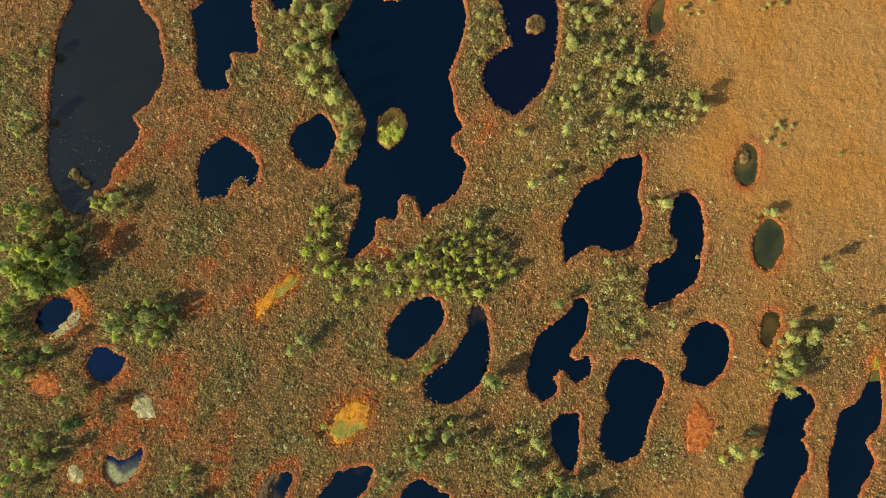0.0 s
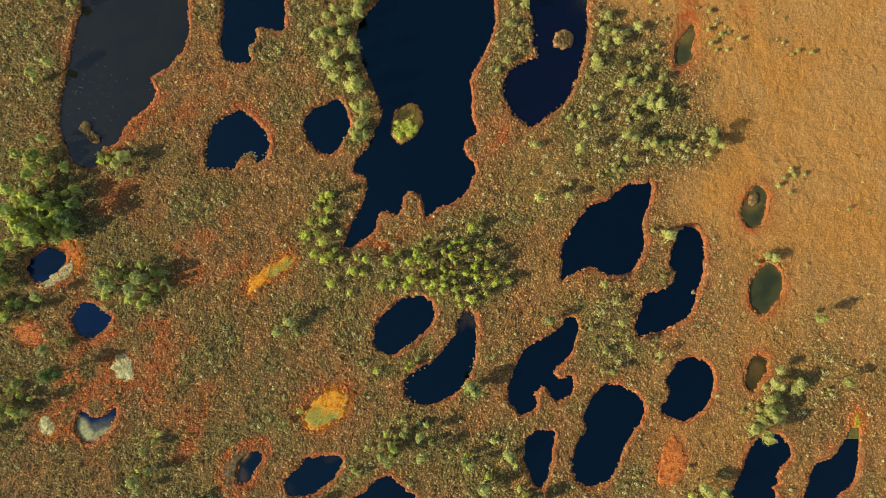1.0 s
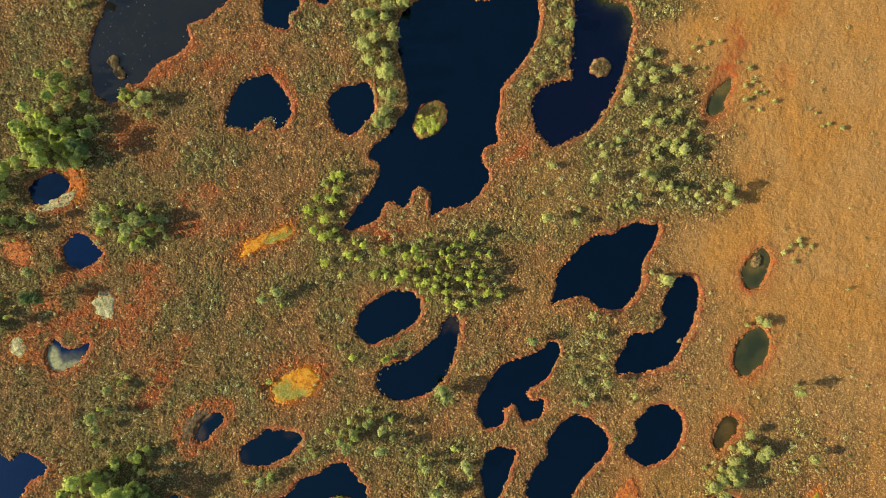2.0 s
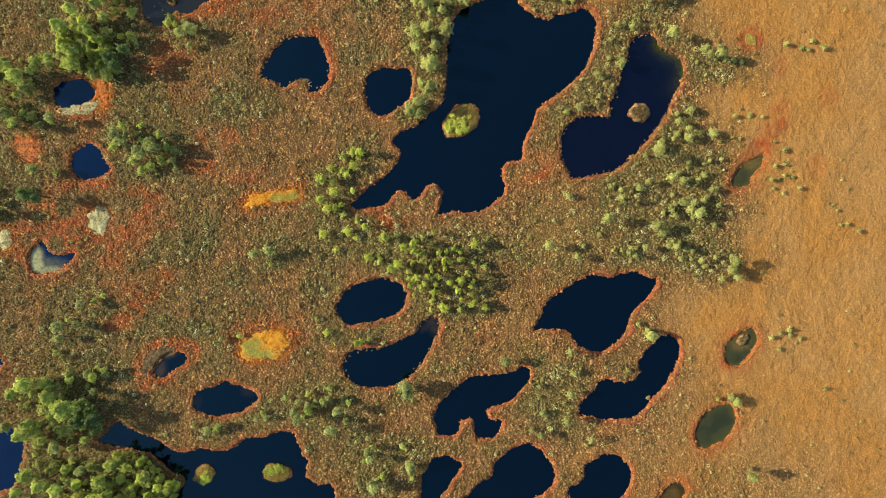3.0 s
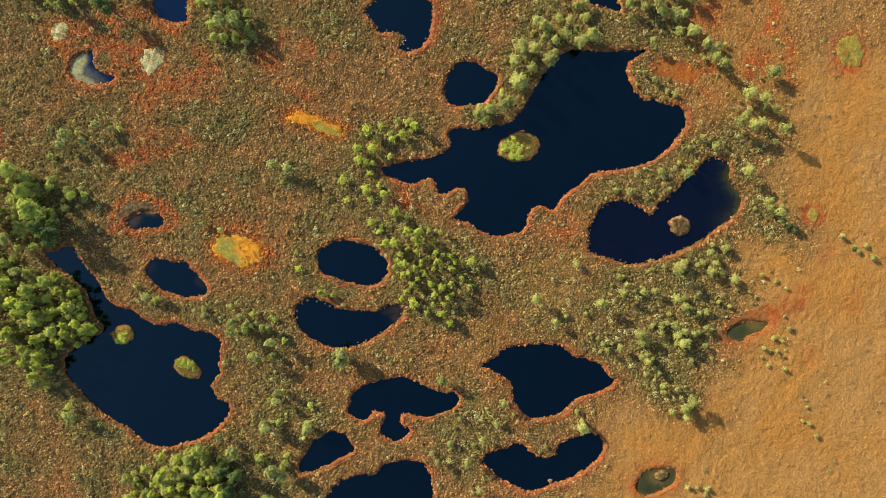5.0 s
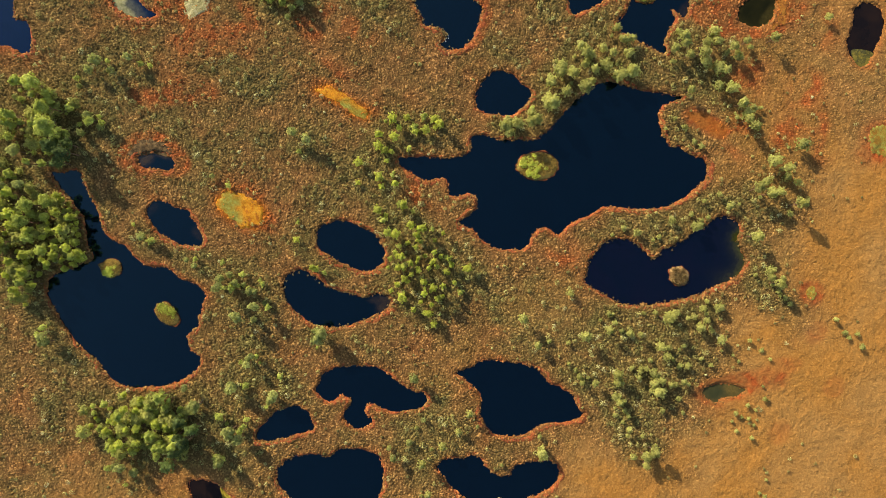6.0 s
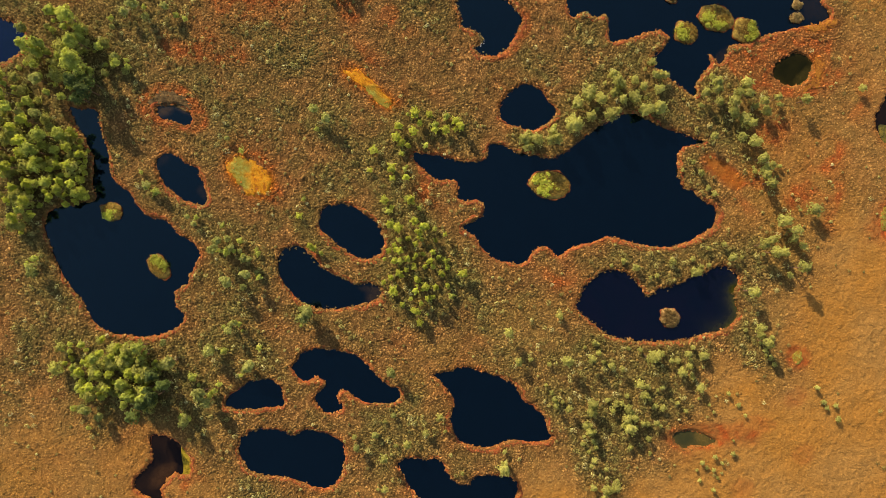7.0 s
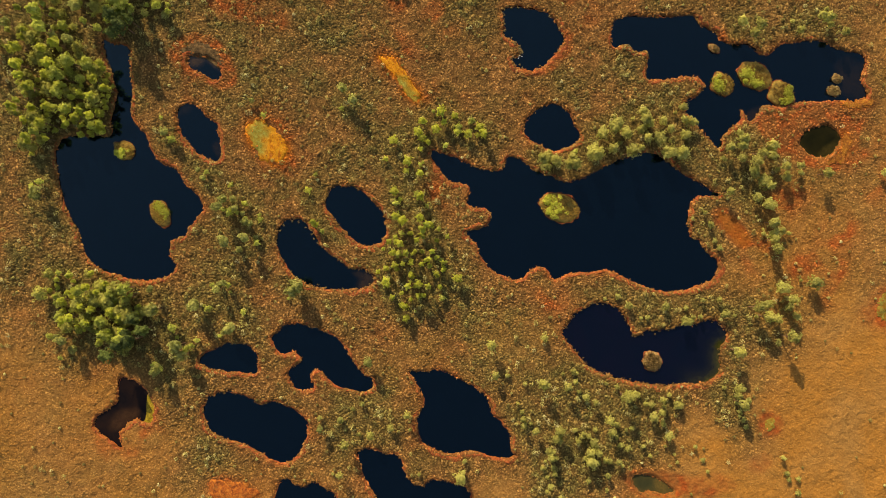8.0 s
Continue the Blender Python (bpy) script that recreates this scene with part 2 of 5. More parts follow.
SHORES["east"] = [(38.6, 32.8), (41.6, 32.9), (42.8, 30.6), (44.6, 29.1), (46.1, 28.1), (46.3, 25.6), (45.6, 23.6), (44.1, 21.6), (42.8, 19.3), (41.1, 17.3), (39.6, 15.6), (37.6, 13.6), (35.6, 12.1), (33.6, 10.6), (31.1, 9.7), (28.6, 9.4), (26.1, 9.4), (24.1, 9.6), (23.6, 11.6), (22.8, 13.1), (23, 15.1), (23.4, 17.1), (24.4, 18.6), (26.1, 19.9), (28.1, 20.1), (30.1, 19.9), (31.8, 19.5), (32.6, 20.3), (32.8, 21.9), (34.1, 23.6), (34.8, 25.6), (35.6, 27.6), (36.6, 29.1), (37.1, 31.1)]
SHORES["heart"] = [(-27.8, 35.8), (-23.3, 40.2), (-20.3, 40.6), (-17.7, 40.2), (-16.6, 38.2), (-15.8, 34.6), (-16.7, 31.9), (-18.4, 30.7), (-20.2, 30.4), (-19.9, 32), (-20.9, 32.8), (-22.6, 32.7), (-24.2, 32), (-25.7, 33.1), (-27.4, 33.9)]
SHORES["round"] = [(-9.4, 31.9), (-8.2, 32.8), (-5.9, 33.2), (-3.9, 32.8), (-1.9, 32.3), (-1.4, 31.1), (-1.8, 28.9), (-2.7, 27.1), (-4.4, 25.9), (-6.4, 24.9), (-7.9, 24.7), (-9, 25.1), (-9.8, 26.3), (-10.2, 28.1), (-9.9, 30.1)]
SHORES["oval"] = [(-20.2, -7.9), (-19.4, -6.6), (-17.9, -5.1), (-15.9, -4.3), (-13.9, -3.9), (-11.9, -3.7), (-9.9, -4.2), (-8.4, -5.1), (-7.5, -6.7), (-7.6, -8.1), (-8.4, -9.4), (-9.9, -10.4), (-11.9, -10.8), (-13.9, -11.2), (-16.4, -11.4), (-18.4, -11.2), (-19.6, -10.2), (-20.1, -9.1)]
SHORES["bean"] = [(-20.1, -17.9), (-19.4, -16.7), (-17.9, -15.9), (-15.9, -15.9), (-13.4, -16.1), (-10.9, -15.6), (-8.9, -14.7), (-7.2, -14.4), (-6.2, -13.4), (-4.9, -12.1), (-3.2, -11.7), (-2.4, -12.7), (-2.6, -14.4), (-3.6, -15.9), (-4.9, -17.9), (-6.4, -19.7), (-7.9, -21.1), (-9.9, -22.4), (-12.4, -23), (-14.4, -23.1), (-16.4, -22.7), (-18.2, -22.1), (-19.4, -20.7), (-20.1, -19.4)]
SHORES["leaf"] = [(14, -16.3), (15.4, -14.7), (16.6, -12.4), (18.1, -11.1), (20.1, -10.1), (22.6, -8.9), (25.1, -8.1), (27.1, -8.3), (28.6, -8.9), (30.6, -8.5), (33.1, -8.5), (34.6, -9.1), (35.8, -9.9), (36.9, -9.9), (36.6, -11.4), (35.1, -12.9), (33.6, -14.1), (32.1, -15.1), (31.4, -16.4), (30.4, -18.4), (28.6, -20.1), (26.6, -21.4), (24.6, -21.6), (22.6, -20.9), (21.4, -19.9), (20.6, -18.1), (19.4, -16.9), (17.6, -16.7), (15.8, -16.5)]
SHORES["kidney"] = [(37.9, -20.4), (39.2, -21.5), (39.2, -23.6), (38, -26.2), (36.5, -28.2), (34.8, -30.1), (33.3, -31), (31.3, -33), (29.7, -34), (27.6, -34.1), (25.2, -33.8), (23, -33.3), (20.7, -32.4), (20.3, -31.4), (21.2, -29.8), (23.3, -28.2), (24.6, -26.7), (26.4, -26.9), (28.3, -27.6), (30.8, -27.3), (31.8, -26.2), (31.9, -24.6), (33.2, -22.7), (34.9, -21.3), (36.6, -20.3)]
SHORES["hook"] = [(-5.4, -29.9), (-5.2, -32.4), (-3.9, -33), (-1.9, -32.9), (-0.9, -31.1), (0.6, -30.4), (1.4, -30.9), (1.6, -33.4), (3.1, -34.4), (5.1, -34.2), (6.2, -32.9), (6.4, -31.4), (4.8, -31.1), (3.8, -30.1), (4.4, -29.1), (6.6, -28.7), (8.6, -28.1), (10.6, -26.7), (12.1, -24.9), (12.6, -23.4), (11.6, -22.6), (10.6, -22.9), (8.6, -23.4), (6.1, -23.3), (3.6, -23.1), (1.6, -23.4), (-0.4, -24.4), (-1.9, -25.4), (-3.4, -26.4), (-4.6, -27.9)]
SHORES["small"] = [(-9.1, -45.3), (-9.6, -43.4), (-9.2, -41.2), (-8.6, -39.1), (-7.3, -37.6), (-6.3, -36.5), (-4.6, -36.5), (-3.1, -36.9), (-1.6, -38.3), (-2.7, -39.8), (-4.3, -41.7), (-6, -43.5), (-7.4, -44.9)]
SHORES["boot"] = [(-3.1, -48), (-2.7, -46.5), (-2, -44.6), (-0.3, -43.3), (1.2, -42), (3.4, -41.1), (4.1, -39.2), (6.2, -37.6), (8.2, -36.6), (10.3, -36.2), (12.1, -37.2), (13.4, -38.8), (14.3, -40.9), (14.4, -42.9), (13.4, -44.6), (11.3, -45.6), (9.1, -46.4), (6.8, -47.9), (4.8, -49.5), (3, -50.6), (1, -50.8), (-1, -50.2)]
SHORES["bun"] = [(22.4, -40.3), (24, -39.8), (26.1, -40.5), (27.5, -42), (28, -43.5), (27.4, -45.6), (26.3, -47.3), (24.6, -48.5), (22.9, -49.4), (20.7, -49.5), (18.7, -49.2), (17.4, -47.7), (16.6, -46.3), (17.1, -44.8), (18.9, -44.3), (19.8, -43.3), (19.9, -41.9), (21, -40.8)]
SHORES["long"] = [(31.7, -60.4), (32.1, -62.2), (31.9, -64.3), (30.4, -65.4), (28.7, -65.5), (27.6, -66.3), (26.8, -67.6), (25.6, -67.9), (25.4, -69.7), (24.3, -71.4), (22.6, -72.6), (20.8, -73.1), (19.5, -73.6), (17.7, -74.4), (15.6, -74.6), (12.7, -74.1), (10.1, -72.5), (10.8, -69.8), (11.9, -68.1), (14.3, -66.8), (16.7, -65.6), (19.1, -64.3), (21.5, -63.1), (23.6, -61.6), (26.2, -59.8), (28.3, -58.9), (30.2, -59.5)]
SHORES["far_long"] = [(41.0, -67.8), (42.0, -66.8), (43.2, -66.5), (44.1, -67.1), (44.0, -68.3), (43.1, -69.4), (41.8, -71.1), (39.8, -73.4), (37.8, -75), (35.7, -75.1), (34.1, -75.8), (33.7, -77.4), (32.8, -79.3), (31.1, -80.5), (28.6, -81.1), (26.2, -82.3), (23.1, -83.7), (20.5, -82.1), (22.1, -79.5), (24.1, -77.2), (26.6, -74.1), (29.1, -72.2), (31.7, -70.5), (33.2, -69.1), (35.3, -68.5), (37.5, -69.1), (39.4, -68.4)]
SHORES["west"] = [(-65.3, -26.1), (-63.9, -25), (-62.4, -23.7), (-60.9, -23.1), (-59.6, -24.1), (-57.6, -25.5), (-55.7, -26.4), (-53.7, -27.8), (-51.8, -29.5), (-49.6, -29.8), (-47.1, -29.8), (-44.7, -30.3), (-42, -30.4), (-39.5, -29.1), (-37.3, -28.9), (-34.8, -28.9), (-32.7, -28.5), (-30.5, -28.9), (-29.9, -30.6), (-29.5, -32.7), (-28.6, -34.5), (-29.2, -36.5), (-28.5, -38.1), (-27.1, -38.7), (-25.2, -38.6), (-24.5, -40.6), (-25.3, -43), (-26.9, -45.6), (-29.3, -47.6), (-31.8, -49.4), (-34.5, -50.6), (-37.4, -50.3), (-39.8, -49.4), (-41.9, -48.9), (-44.2, -48.7), (-47.2, -47.8), (-49.5, -46.7), (-52.2, -45.4), (-53.9, -44.3), (-55, -42.5), (-54.4, -39.9), (-52.2, -37.2), (-50.6, -34.6), (-52.6, -33.2), (-54.3, -31.3), (-56.1, -29.4), (-58.4, -28.4), (-60.9, -27.6)]
SHORES["tear"] = [(-47.6, -22), (-47.3, -20.4), (-45.6, -19.2), (-43.7, -19.1), (-41.9, -18.4), (-39.9, -19), (-37.6, -20), (-36.1, -21.4), (-36.5, -22.7), (-38.4, -23.7), (-40.4, -24.2), (-42.6, -24.4), (-44.8, -24.1), (-46.6, -23.1)]
SHORES["peat"] = [(-53.9, -15.5), (-53.1, -14.2), (-51.7, -12.8), (-49.7, -12), (-47.9, -12.6), (-47.7, -14.2), (-49.5, -15.1), (-52.1, -16.2)]
SHORES["drop"] = [(-63.2, 24.6), (-61.9, 25.9), (-60.4, 26.6), (-58.9, 26.1), (-57.9, 24.6), (-57.2, 22.9), (-56.4, 21.6), (-57.6, 20.8), (-59.4, 20.3), (-61.2, 20.3), (-62.6, 21.1), (-63.4, 22.6)]
SHORES["crescent"] = [(-72.9, 7.1), (-72.2, 8.9), (-70.4, 10.6), (-69.8, 9.6), (-69.4, 8.3), (-67.9, 7.9), (-66.4, 7.5), (-64.9, 7.5), (-66.6, 5.9), (-68.4, 4.9), (-70.9, 4.7), (-72.7, 5.5)]
SHORES["shade"] = [(-65.1, 35.9), (-64.2, 37.6), (-62.1, 38), (-59.6, 38), (-58.2, 37), (-57.8, 35.2), (-59.5, 33.6), (-62.3, 33.2), (-64.3, 33.5)]
SHORES["green"] = [(45.8, -33.7), (47.2, -34.4), (47.6, -36.3), (46.9, -38.4), (45, -40.1), (43.3, -40.6), (41.5, -41.1), (40.4, -40.1), (40.2, -38), (41.1, -36.1), (43.1, -34.5)]
SHORES["ring"] = [(51.2, -21.2), (53, -21.4), (53, -23.7), (51.4, -25.7), (49.3, -27.2), (47.3, -26.5), (47.2, -24.1), (48.4, -22.5)]
SHORES["brown"] = [(34.8, -46.6), (36.6, -46.8), (37.3, -48.1), (35.6, -50), (33.7, -51), (31.8, -51.4), (31.8, -49.4), (33.4, -47.5)]
SHORES["slick"] = [(52.1, 5.1), (53.6, 7.1), (56.1, 8.6), (58.4, 9.1), (57.8, 7.3), (56.1, 5.9), (55.4, 4.5), (53.4, 4.1)]
SHORES["swan"] = [(-14.9, -58.3), (-13.1, -56.8), (-10.8, -56), (-9, -56.1), (-7, -56.7), (-5.3, -58.7), (-7.4, -60.3), (-7.6, -62.7), (-6.9, -64.3), (-4.6, -65.4), (-6.3, -66), (-8.7, -66.8), (-10.8, -67.1), (-11.7, -65.8), (-11.7, -63.3), (-11.7, -61.5), (-13.6, -59.9)]
SHORES["north"] = [(-14.8, 48.9), (-14.2, 51.5), (-11.8, 54.7), (-9.5, 58), (-7.7, 61), (-5.4, 61.1), (-2.9, 62.4), (-0.6, 62.6), (2.4, 65.9), (4.8, 66.7), (5.8, 67.6), (5.8, 69), (5.7, 70.9), (7, 73.1), (9.3, 76.9), (11.9, 78.2), (15.7, 81.3), (17.2, 80.4), (18.9, 78.6), (21.5, 77.9), (21.7, 76), (18.8, 71.9), (15.3, 66.4), (14, 63.7), (12.7, 61.5), (13.6, 59), (13.4, 58), (11.8, 58.5), (10.7, 58.1), (12.3, 57.1), (12.4, 55.1), (12.5, 53.1), (14.2, 51.4), (12.9, 50.6), (10.9, 50.6), (6.9, 50), (4.8, 50.1), (3.9, 51.3), (4.4, 53.4), (3.9, 55.3), (2.3, 55.6), (1, 54.7), (-1.8, 49.9), (-3.5, 47.9), (-6.8, 50.7), (-8.3, 49.1), (-10.6, 48.3), (-11.4, 46.4)]
SHORES["pit"] = [(21.4, 63.3), (20.8, 65.5), (21.5, 68.2), (23.6, 69.7), (25.6, 69.2), (26.5, 67), (26.1, 64.8), (24, 63.2)]
SHORES["grey"] = [(-22.3, 76.2), (-25.5, 74.9), (-28.4, 73.4), (-30.7, 71.4), (-33.7, 68.7), (-37.4, 65.2), (-40.9, 61.5), (-44.3, 57.8), (-46.5, 54.4), (-47, 51.5), (-47.5, 48.6), (-46.5, 46.7), (-44.9, 45.4), (-43.2, 46.3), (-41.7, 47.7), (-39.5, 47.1), (-37.4, 48), (-36.1, 48.8), (-33.6, 49.4), (-30.8, 49.6), (-28.4, 50.9), (-28.2, 52.7), (-27.7, 53.6), (-26.1, 53.6), (-23.8, 53.6), (-21.5, 54.3), (-19.4, 55.2), (-17.2, 57.3), (-16.1, 59.6), (-14.4, 62.1), (-13.7, 64.2), (-13.9, 67), (-13.2, 69.7), (-12.3, 72.9), (-14.4, 77.4), (-18.8, 78.4)]
SHORES["edge"] = [(-88.6, -27.5), (-86.5, -23.9), (-84.9, -22.7), (-82.4, -21.7), (-79.2, -22.1), (-78.2, -25.3), (-79.3, -28.6), (-81.3, -32.3), (-85.5, -31.5)]
SHORES["corner"] = [(-93.9, -5.9), (-88.6, -3), (-85.6, -6.5), (-83, -6.1), (-80.2, -9.6), (-81.2, -11.2), (-84.2, -11.5), (-87.5, -13.9), (-92, -10.6)]
SHORES["mire"] = [(37.7, 76.2), (39.3, 78.3), (41.8, 78.4), (43.8, 75.9), (44.8, 72.2), (45.1, 68.9), (43.9, 67.9), (41.8, 68.6), (39.7, 70.2), (39.5, 71.9), (38.8, 73.9)]
MATS = {}
LIME_IN = {}
MATS["pale_a"] = [(-61.9, 14.1), (-59.9, 14.8), (-58.4, 14.1), (-57.6, 12.6), (-59.4, 10.6), (-61.2, 11.6)]
MATS["pale_b"] = [(-77.4, 13), (-75.7, 13.1), (-75.6, 11.7), (-76, 10), (-76.9, 9.5), (-77.9, 11.3)]
MATS["ember"] = [(-58, 36.8), (-56.3, 37.5), (-55.1, 36.2), (-54.8, 34.3), (-56.1, 32.5), (-57.5, 32), (-57, 33.6), (-57.6, 35.2)]
MATS["rust"] = [(-72.7, 29), (-71.3, 29.6), (-69.3, 29.1), (-68.3, 27.6), (-68.1, 26), (-69.6, 24.4), (-71.3, 25), (-72.4, 26.7)]
MATS["gold"] = [(-37, -11.6), (-34.1, -10.2), (-30.8, -10.3), (-29.4, -11.7), (-29.3, -14.2), (-31.1, -15.2), (-34, -15.5), (-36.8, -15), (-37.9, -13.6)]
MATS["streak"] = [(-33.4, 12.8), (-32.2, 13.8), (-29.5, 13.8), (-26.8, 13.8), (-24.2, 13.8), (-23.8, 12.6), (-26, 11.8), (-29.2, 11.9), (-31.9, 11.8), (-34, 11.7)]
MATS["orange"] = [(15.3, -50.5), (16.2, -52.2), (15.7, -54.8), (13.2, -56.7), (11, -57.5), (9.3, -56), (10, -54), (12.1, -51.8)]
MATS["pale_c"] = [(-65, 33), (-63.4, 32), (-60.9, 31.6), (-58.4, 32.1), (-57.1, 33.4), (-58, 34), (-59.7, 33.8), (-61.7, 33.4), (-63.5, 33.4)]
LIME_IN["gold"] = [(-37.1, -12.1), (-35, -12), (-33.4, -13.6), (-31.9, -14.9), (-34.1, -15.4), (-36.8, -15), (-37.7, -13.6)]
LIME_IN["streak"] = [(-29.1, 12.6), (-26.6, 13.4), (-24.1, 13.5), (-23.9, 12.5), (-26.2, 12), (-28.7, 11.7)]
MATS["gold_tip"] = [(45.6, -64.4), (45.6, -65.7), (44.8, -67.4), (43.8, -66.8), (43.6, -66.2), (44.6, -65.4)]
MATS["sump"] = [(51.9, 58.5), (52.1, 60.5), (54.2, 62.2), (56.3, 60.3), (57, 57.4), (55.5, 56.1), (53.7, 56.7)]
MATS["pit_gold"] = [(24.6, 70.6), (26, 70.6), (27.4, 69.8), (28.5, 67.6), (28.3, 66), (27.5, 64.9), (27.2, 65.5), (27.5, 66.6), (26.9, 68.3), (25.8, 69.5)]
MATS["north_gold"] = [(20.1, 73.4), (21.2, 75.3), (22.5, 77.2), (23.9, 77.2), (23.1, 75.4), (21.3, 73.5)]
MATS["green_eye"] = [(57.8, 30.1), (58.8, 30.5), (59.6, 29.7), (59.2, 28.8), (58.2, 28.9)]
MATS["mud"] = [(-54.9, -15.9), (-55.5, -14), (-54.2, -11.6), (-51.9, -10.9), (-49.4, -11.2), (-49.5, -12.3), (-51.4, -13.1), (-53.2, -14.8)]
ALGAE_RIMS = {}
ALGAE_RIMS["swan"] = [(-9.8, -56.1), (-9, -55.7), (-6.7, -56.3), (-5, -58), (-4.5, -60.2), (-6.2, -60.7), (-6.4, -59.3), (-7.3, -58.3), (-8.6, -57.3)]
ALGAE_RIMS["far_long"] = [(41.3, -67.4), (42.0, -66.6), (43.3, -66.3), (44.4, -67.0), (44.3, -68.3), (43.6, -69.0)]
ALGAE_RIMS["pit"] = [(25.8, 69.3), (27.4, 68.5), (27.6, 66.1), (26.9, 64.2), (25.8, 64.1), (26.5, 66.6), (25.7, 68.9)]
ALGAE_RIMS["mire"] = [(41.4, 69.3), (42.3, 70.4), (44.8, 71.2), (45.1, 68.8), (44, 67.8)]
HOLLOWS = []
HOLLOWS.append([(51.1, 3.9), (54.6, 9.6), (59.1, 13.3), (62.6, 15.3), (63.8, 13.3), (59.6, 9.3), (55.6, 5.3), (52.6, 3.3)])
HOLLOWS.append([(23, 44.2), (26, 45.6), (30.3, 45.6), (30, 43.8), (26, 43.6)])
HOLLOWS.append([(-55.8, -17.9), (-57.1, -15.1), (-55.9, -11.9), (-53.1, -9.9), (-49.2, -9.7), (-45.7, -11.2), (-45.6, -13.5), (-48.7, -15.3), (-52.3, -17.3)])
HOLLOWS.append([(14.4, 59.6), (16.4, 64.8), (19.7, 70), (24, 72.7), (27.9, 70.8), (29.1, 65.8), (25.7, 62.2), (20.4, 59)])
HOLLOWS.append([(60.8, 29.3), (60.1, 28), (58.8, 27.7), (57.6, 28.3), (57.3, 29.8), (58, 31.2), (59.2, 31.6), (60.4, 30.9)])
HOLLOWS.append([(64.6, 24), (64, 22.7), (63.1, 22.3), (62.1, 22.9), (62, 24.3), (62.5, 25.8), (63.5, 26.2), (64.4, 25.5)])
HOLLOWS.append([(72.6, 17.7), (71.9, 16.6), (70.9, 16.2), (69.8, 16.9), (69.6, 18.1), (70.2, 19.3), (71.2, 19.7), (72.3, 19.1)])
HOLLOWS.append([(69.1, 5.7), (68.4, 4.4), (67.3, 4), (66.2, 4.7), (65.9, 6.1), (66.5, 7.6), (67.7, 7.9), (68.8, 7.3)])
HOLLOWS.append([(60.9, 17.4), (64, 18), (61.3, 12.3), (57.8, 8.7), (55.2, 4), (51.6, 3.9), (53.5, 7.2), (57.2, 11.8)])
HOLLOWS.append([(22.7, 43.5), (23.8, 45.7), (29.4, 46), (30.4, 44.1), (25.9, 43)])
HOLLOWS.append([(-29.2, 52.3), (-27.6, 50.6), (-29.3, 49), (-34.2, 47.6), (-38.5, 45.9), (-42.6, 46.1), (-42.1, 48.1), (-37, 49), (-31.8, 50.9)])
HOLLOWS.append([(-18.1, 41.5), (-15.3, 39.6), (-14.6, 34.3), (-16.5, 31.3), (-17.2, 31.8), (-16.2, 34.5), (-16.5, 38.5), (-18.4, 40.2)])
FENS = []
FENS.append([(48.6, 56.1), (50.6, 44.1), (49.1, 36.1), (53.6, 31.1), (61.6, 26.1), (52.6, 21.1), (50.6, 16.1), (54.6, 11.1), (52.6, 4.1), (53.6, -0.9), (54.6, -7.9), (51.6, -12.9), (39.6, -12.9), (37.6, -15.9), (41.6, -25.9), (41.6, -31.9), (34.6, -35.9), (29.6, -45.9), (21.6, -60.9), (111.6, -105.9), (111.6, 74.1)])
FENS.append([(-38.4, -77.2), (-29.4, -66.5), (-20.7, -63), (-13.5, -54.7), (-6.3, -55), (-0.3, -56.8), (8.3, -56.9), (23.1, -38.1), (42.5, -52.1), (-12.3, -110.9)])
FENS.append([(10.6, -18), (13, -11.2), (15.5, -4.4), (19.9, 8.5), (25.4, 9.4), (23.6, -1.6), (19.3, -5.9), (15.5, -12.9)])
FENS.append([(31.8, 40.4), (28.5, 47.7), (24, 53.4), (27.3, 59.6), (30.4, 67.2), (27.3, 75), (18.8, 81.8), (10.1, 86.8), (14.6, 103.2), (53.7, 99.5), (80.2, 68.1), (48.8, 41.7), (38.8, 41.5)])
# red peat moss: centre, radii
RED_GROUND = [(-63, 12, 10, 5.5), (-57, 7, 3.5, 2.5), (-70, 14, 5, 5), (-36, 25, 6, 2.2), (-53, -1, 2.6, 1.5), (-50.3, 1.2, 2.4, 1.4), (-56, -3.2, 2.6, 1.5), (-30, 15, 6, 3), (-33, -12, 6, 4), (17, 11, 3.5, 2.5), (-9, 6.4, 3.2, 1.8), (-45, 40, 5, 3), (-60, 18, 4, 6), (-26, 47, 9, 3), (-59, -5.6, 2.4, 1.6), (58.6, 29.6, 1.6, 1.6), (38.6, -67.4, 1.9, 1.2), (43.4, -64.9, 1.8, 1.6), (-50.8, 15.9, 2.2, 2.0), (-41.3, 20.3, 3.0, 1.6)]
RED_GROUND += [(-0.4, 64.2, 1.8, 1.4), (-3.6, -61.5, 1.6, 3.6), (-6.5, -67, 3, 1.6), (28.6, 53.8, 2.2, 2), (46.9, 51, 1.4, 2.4), (54.1, 57.5, 2.4, 3), (43.7, 55.1, 1.8, 2), (18.8, 65.7, 4.5, 6), (26.3, 70.2, 5, 4), (28.6, 56.2, 2, 3), (38.9, 58.6, 2.4, 3.6), (39.4, 50.9, 2, 2.6), (35.1, 68.7, 2.5, 3), (33.2, 45.6, 3, 3)]


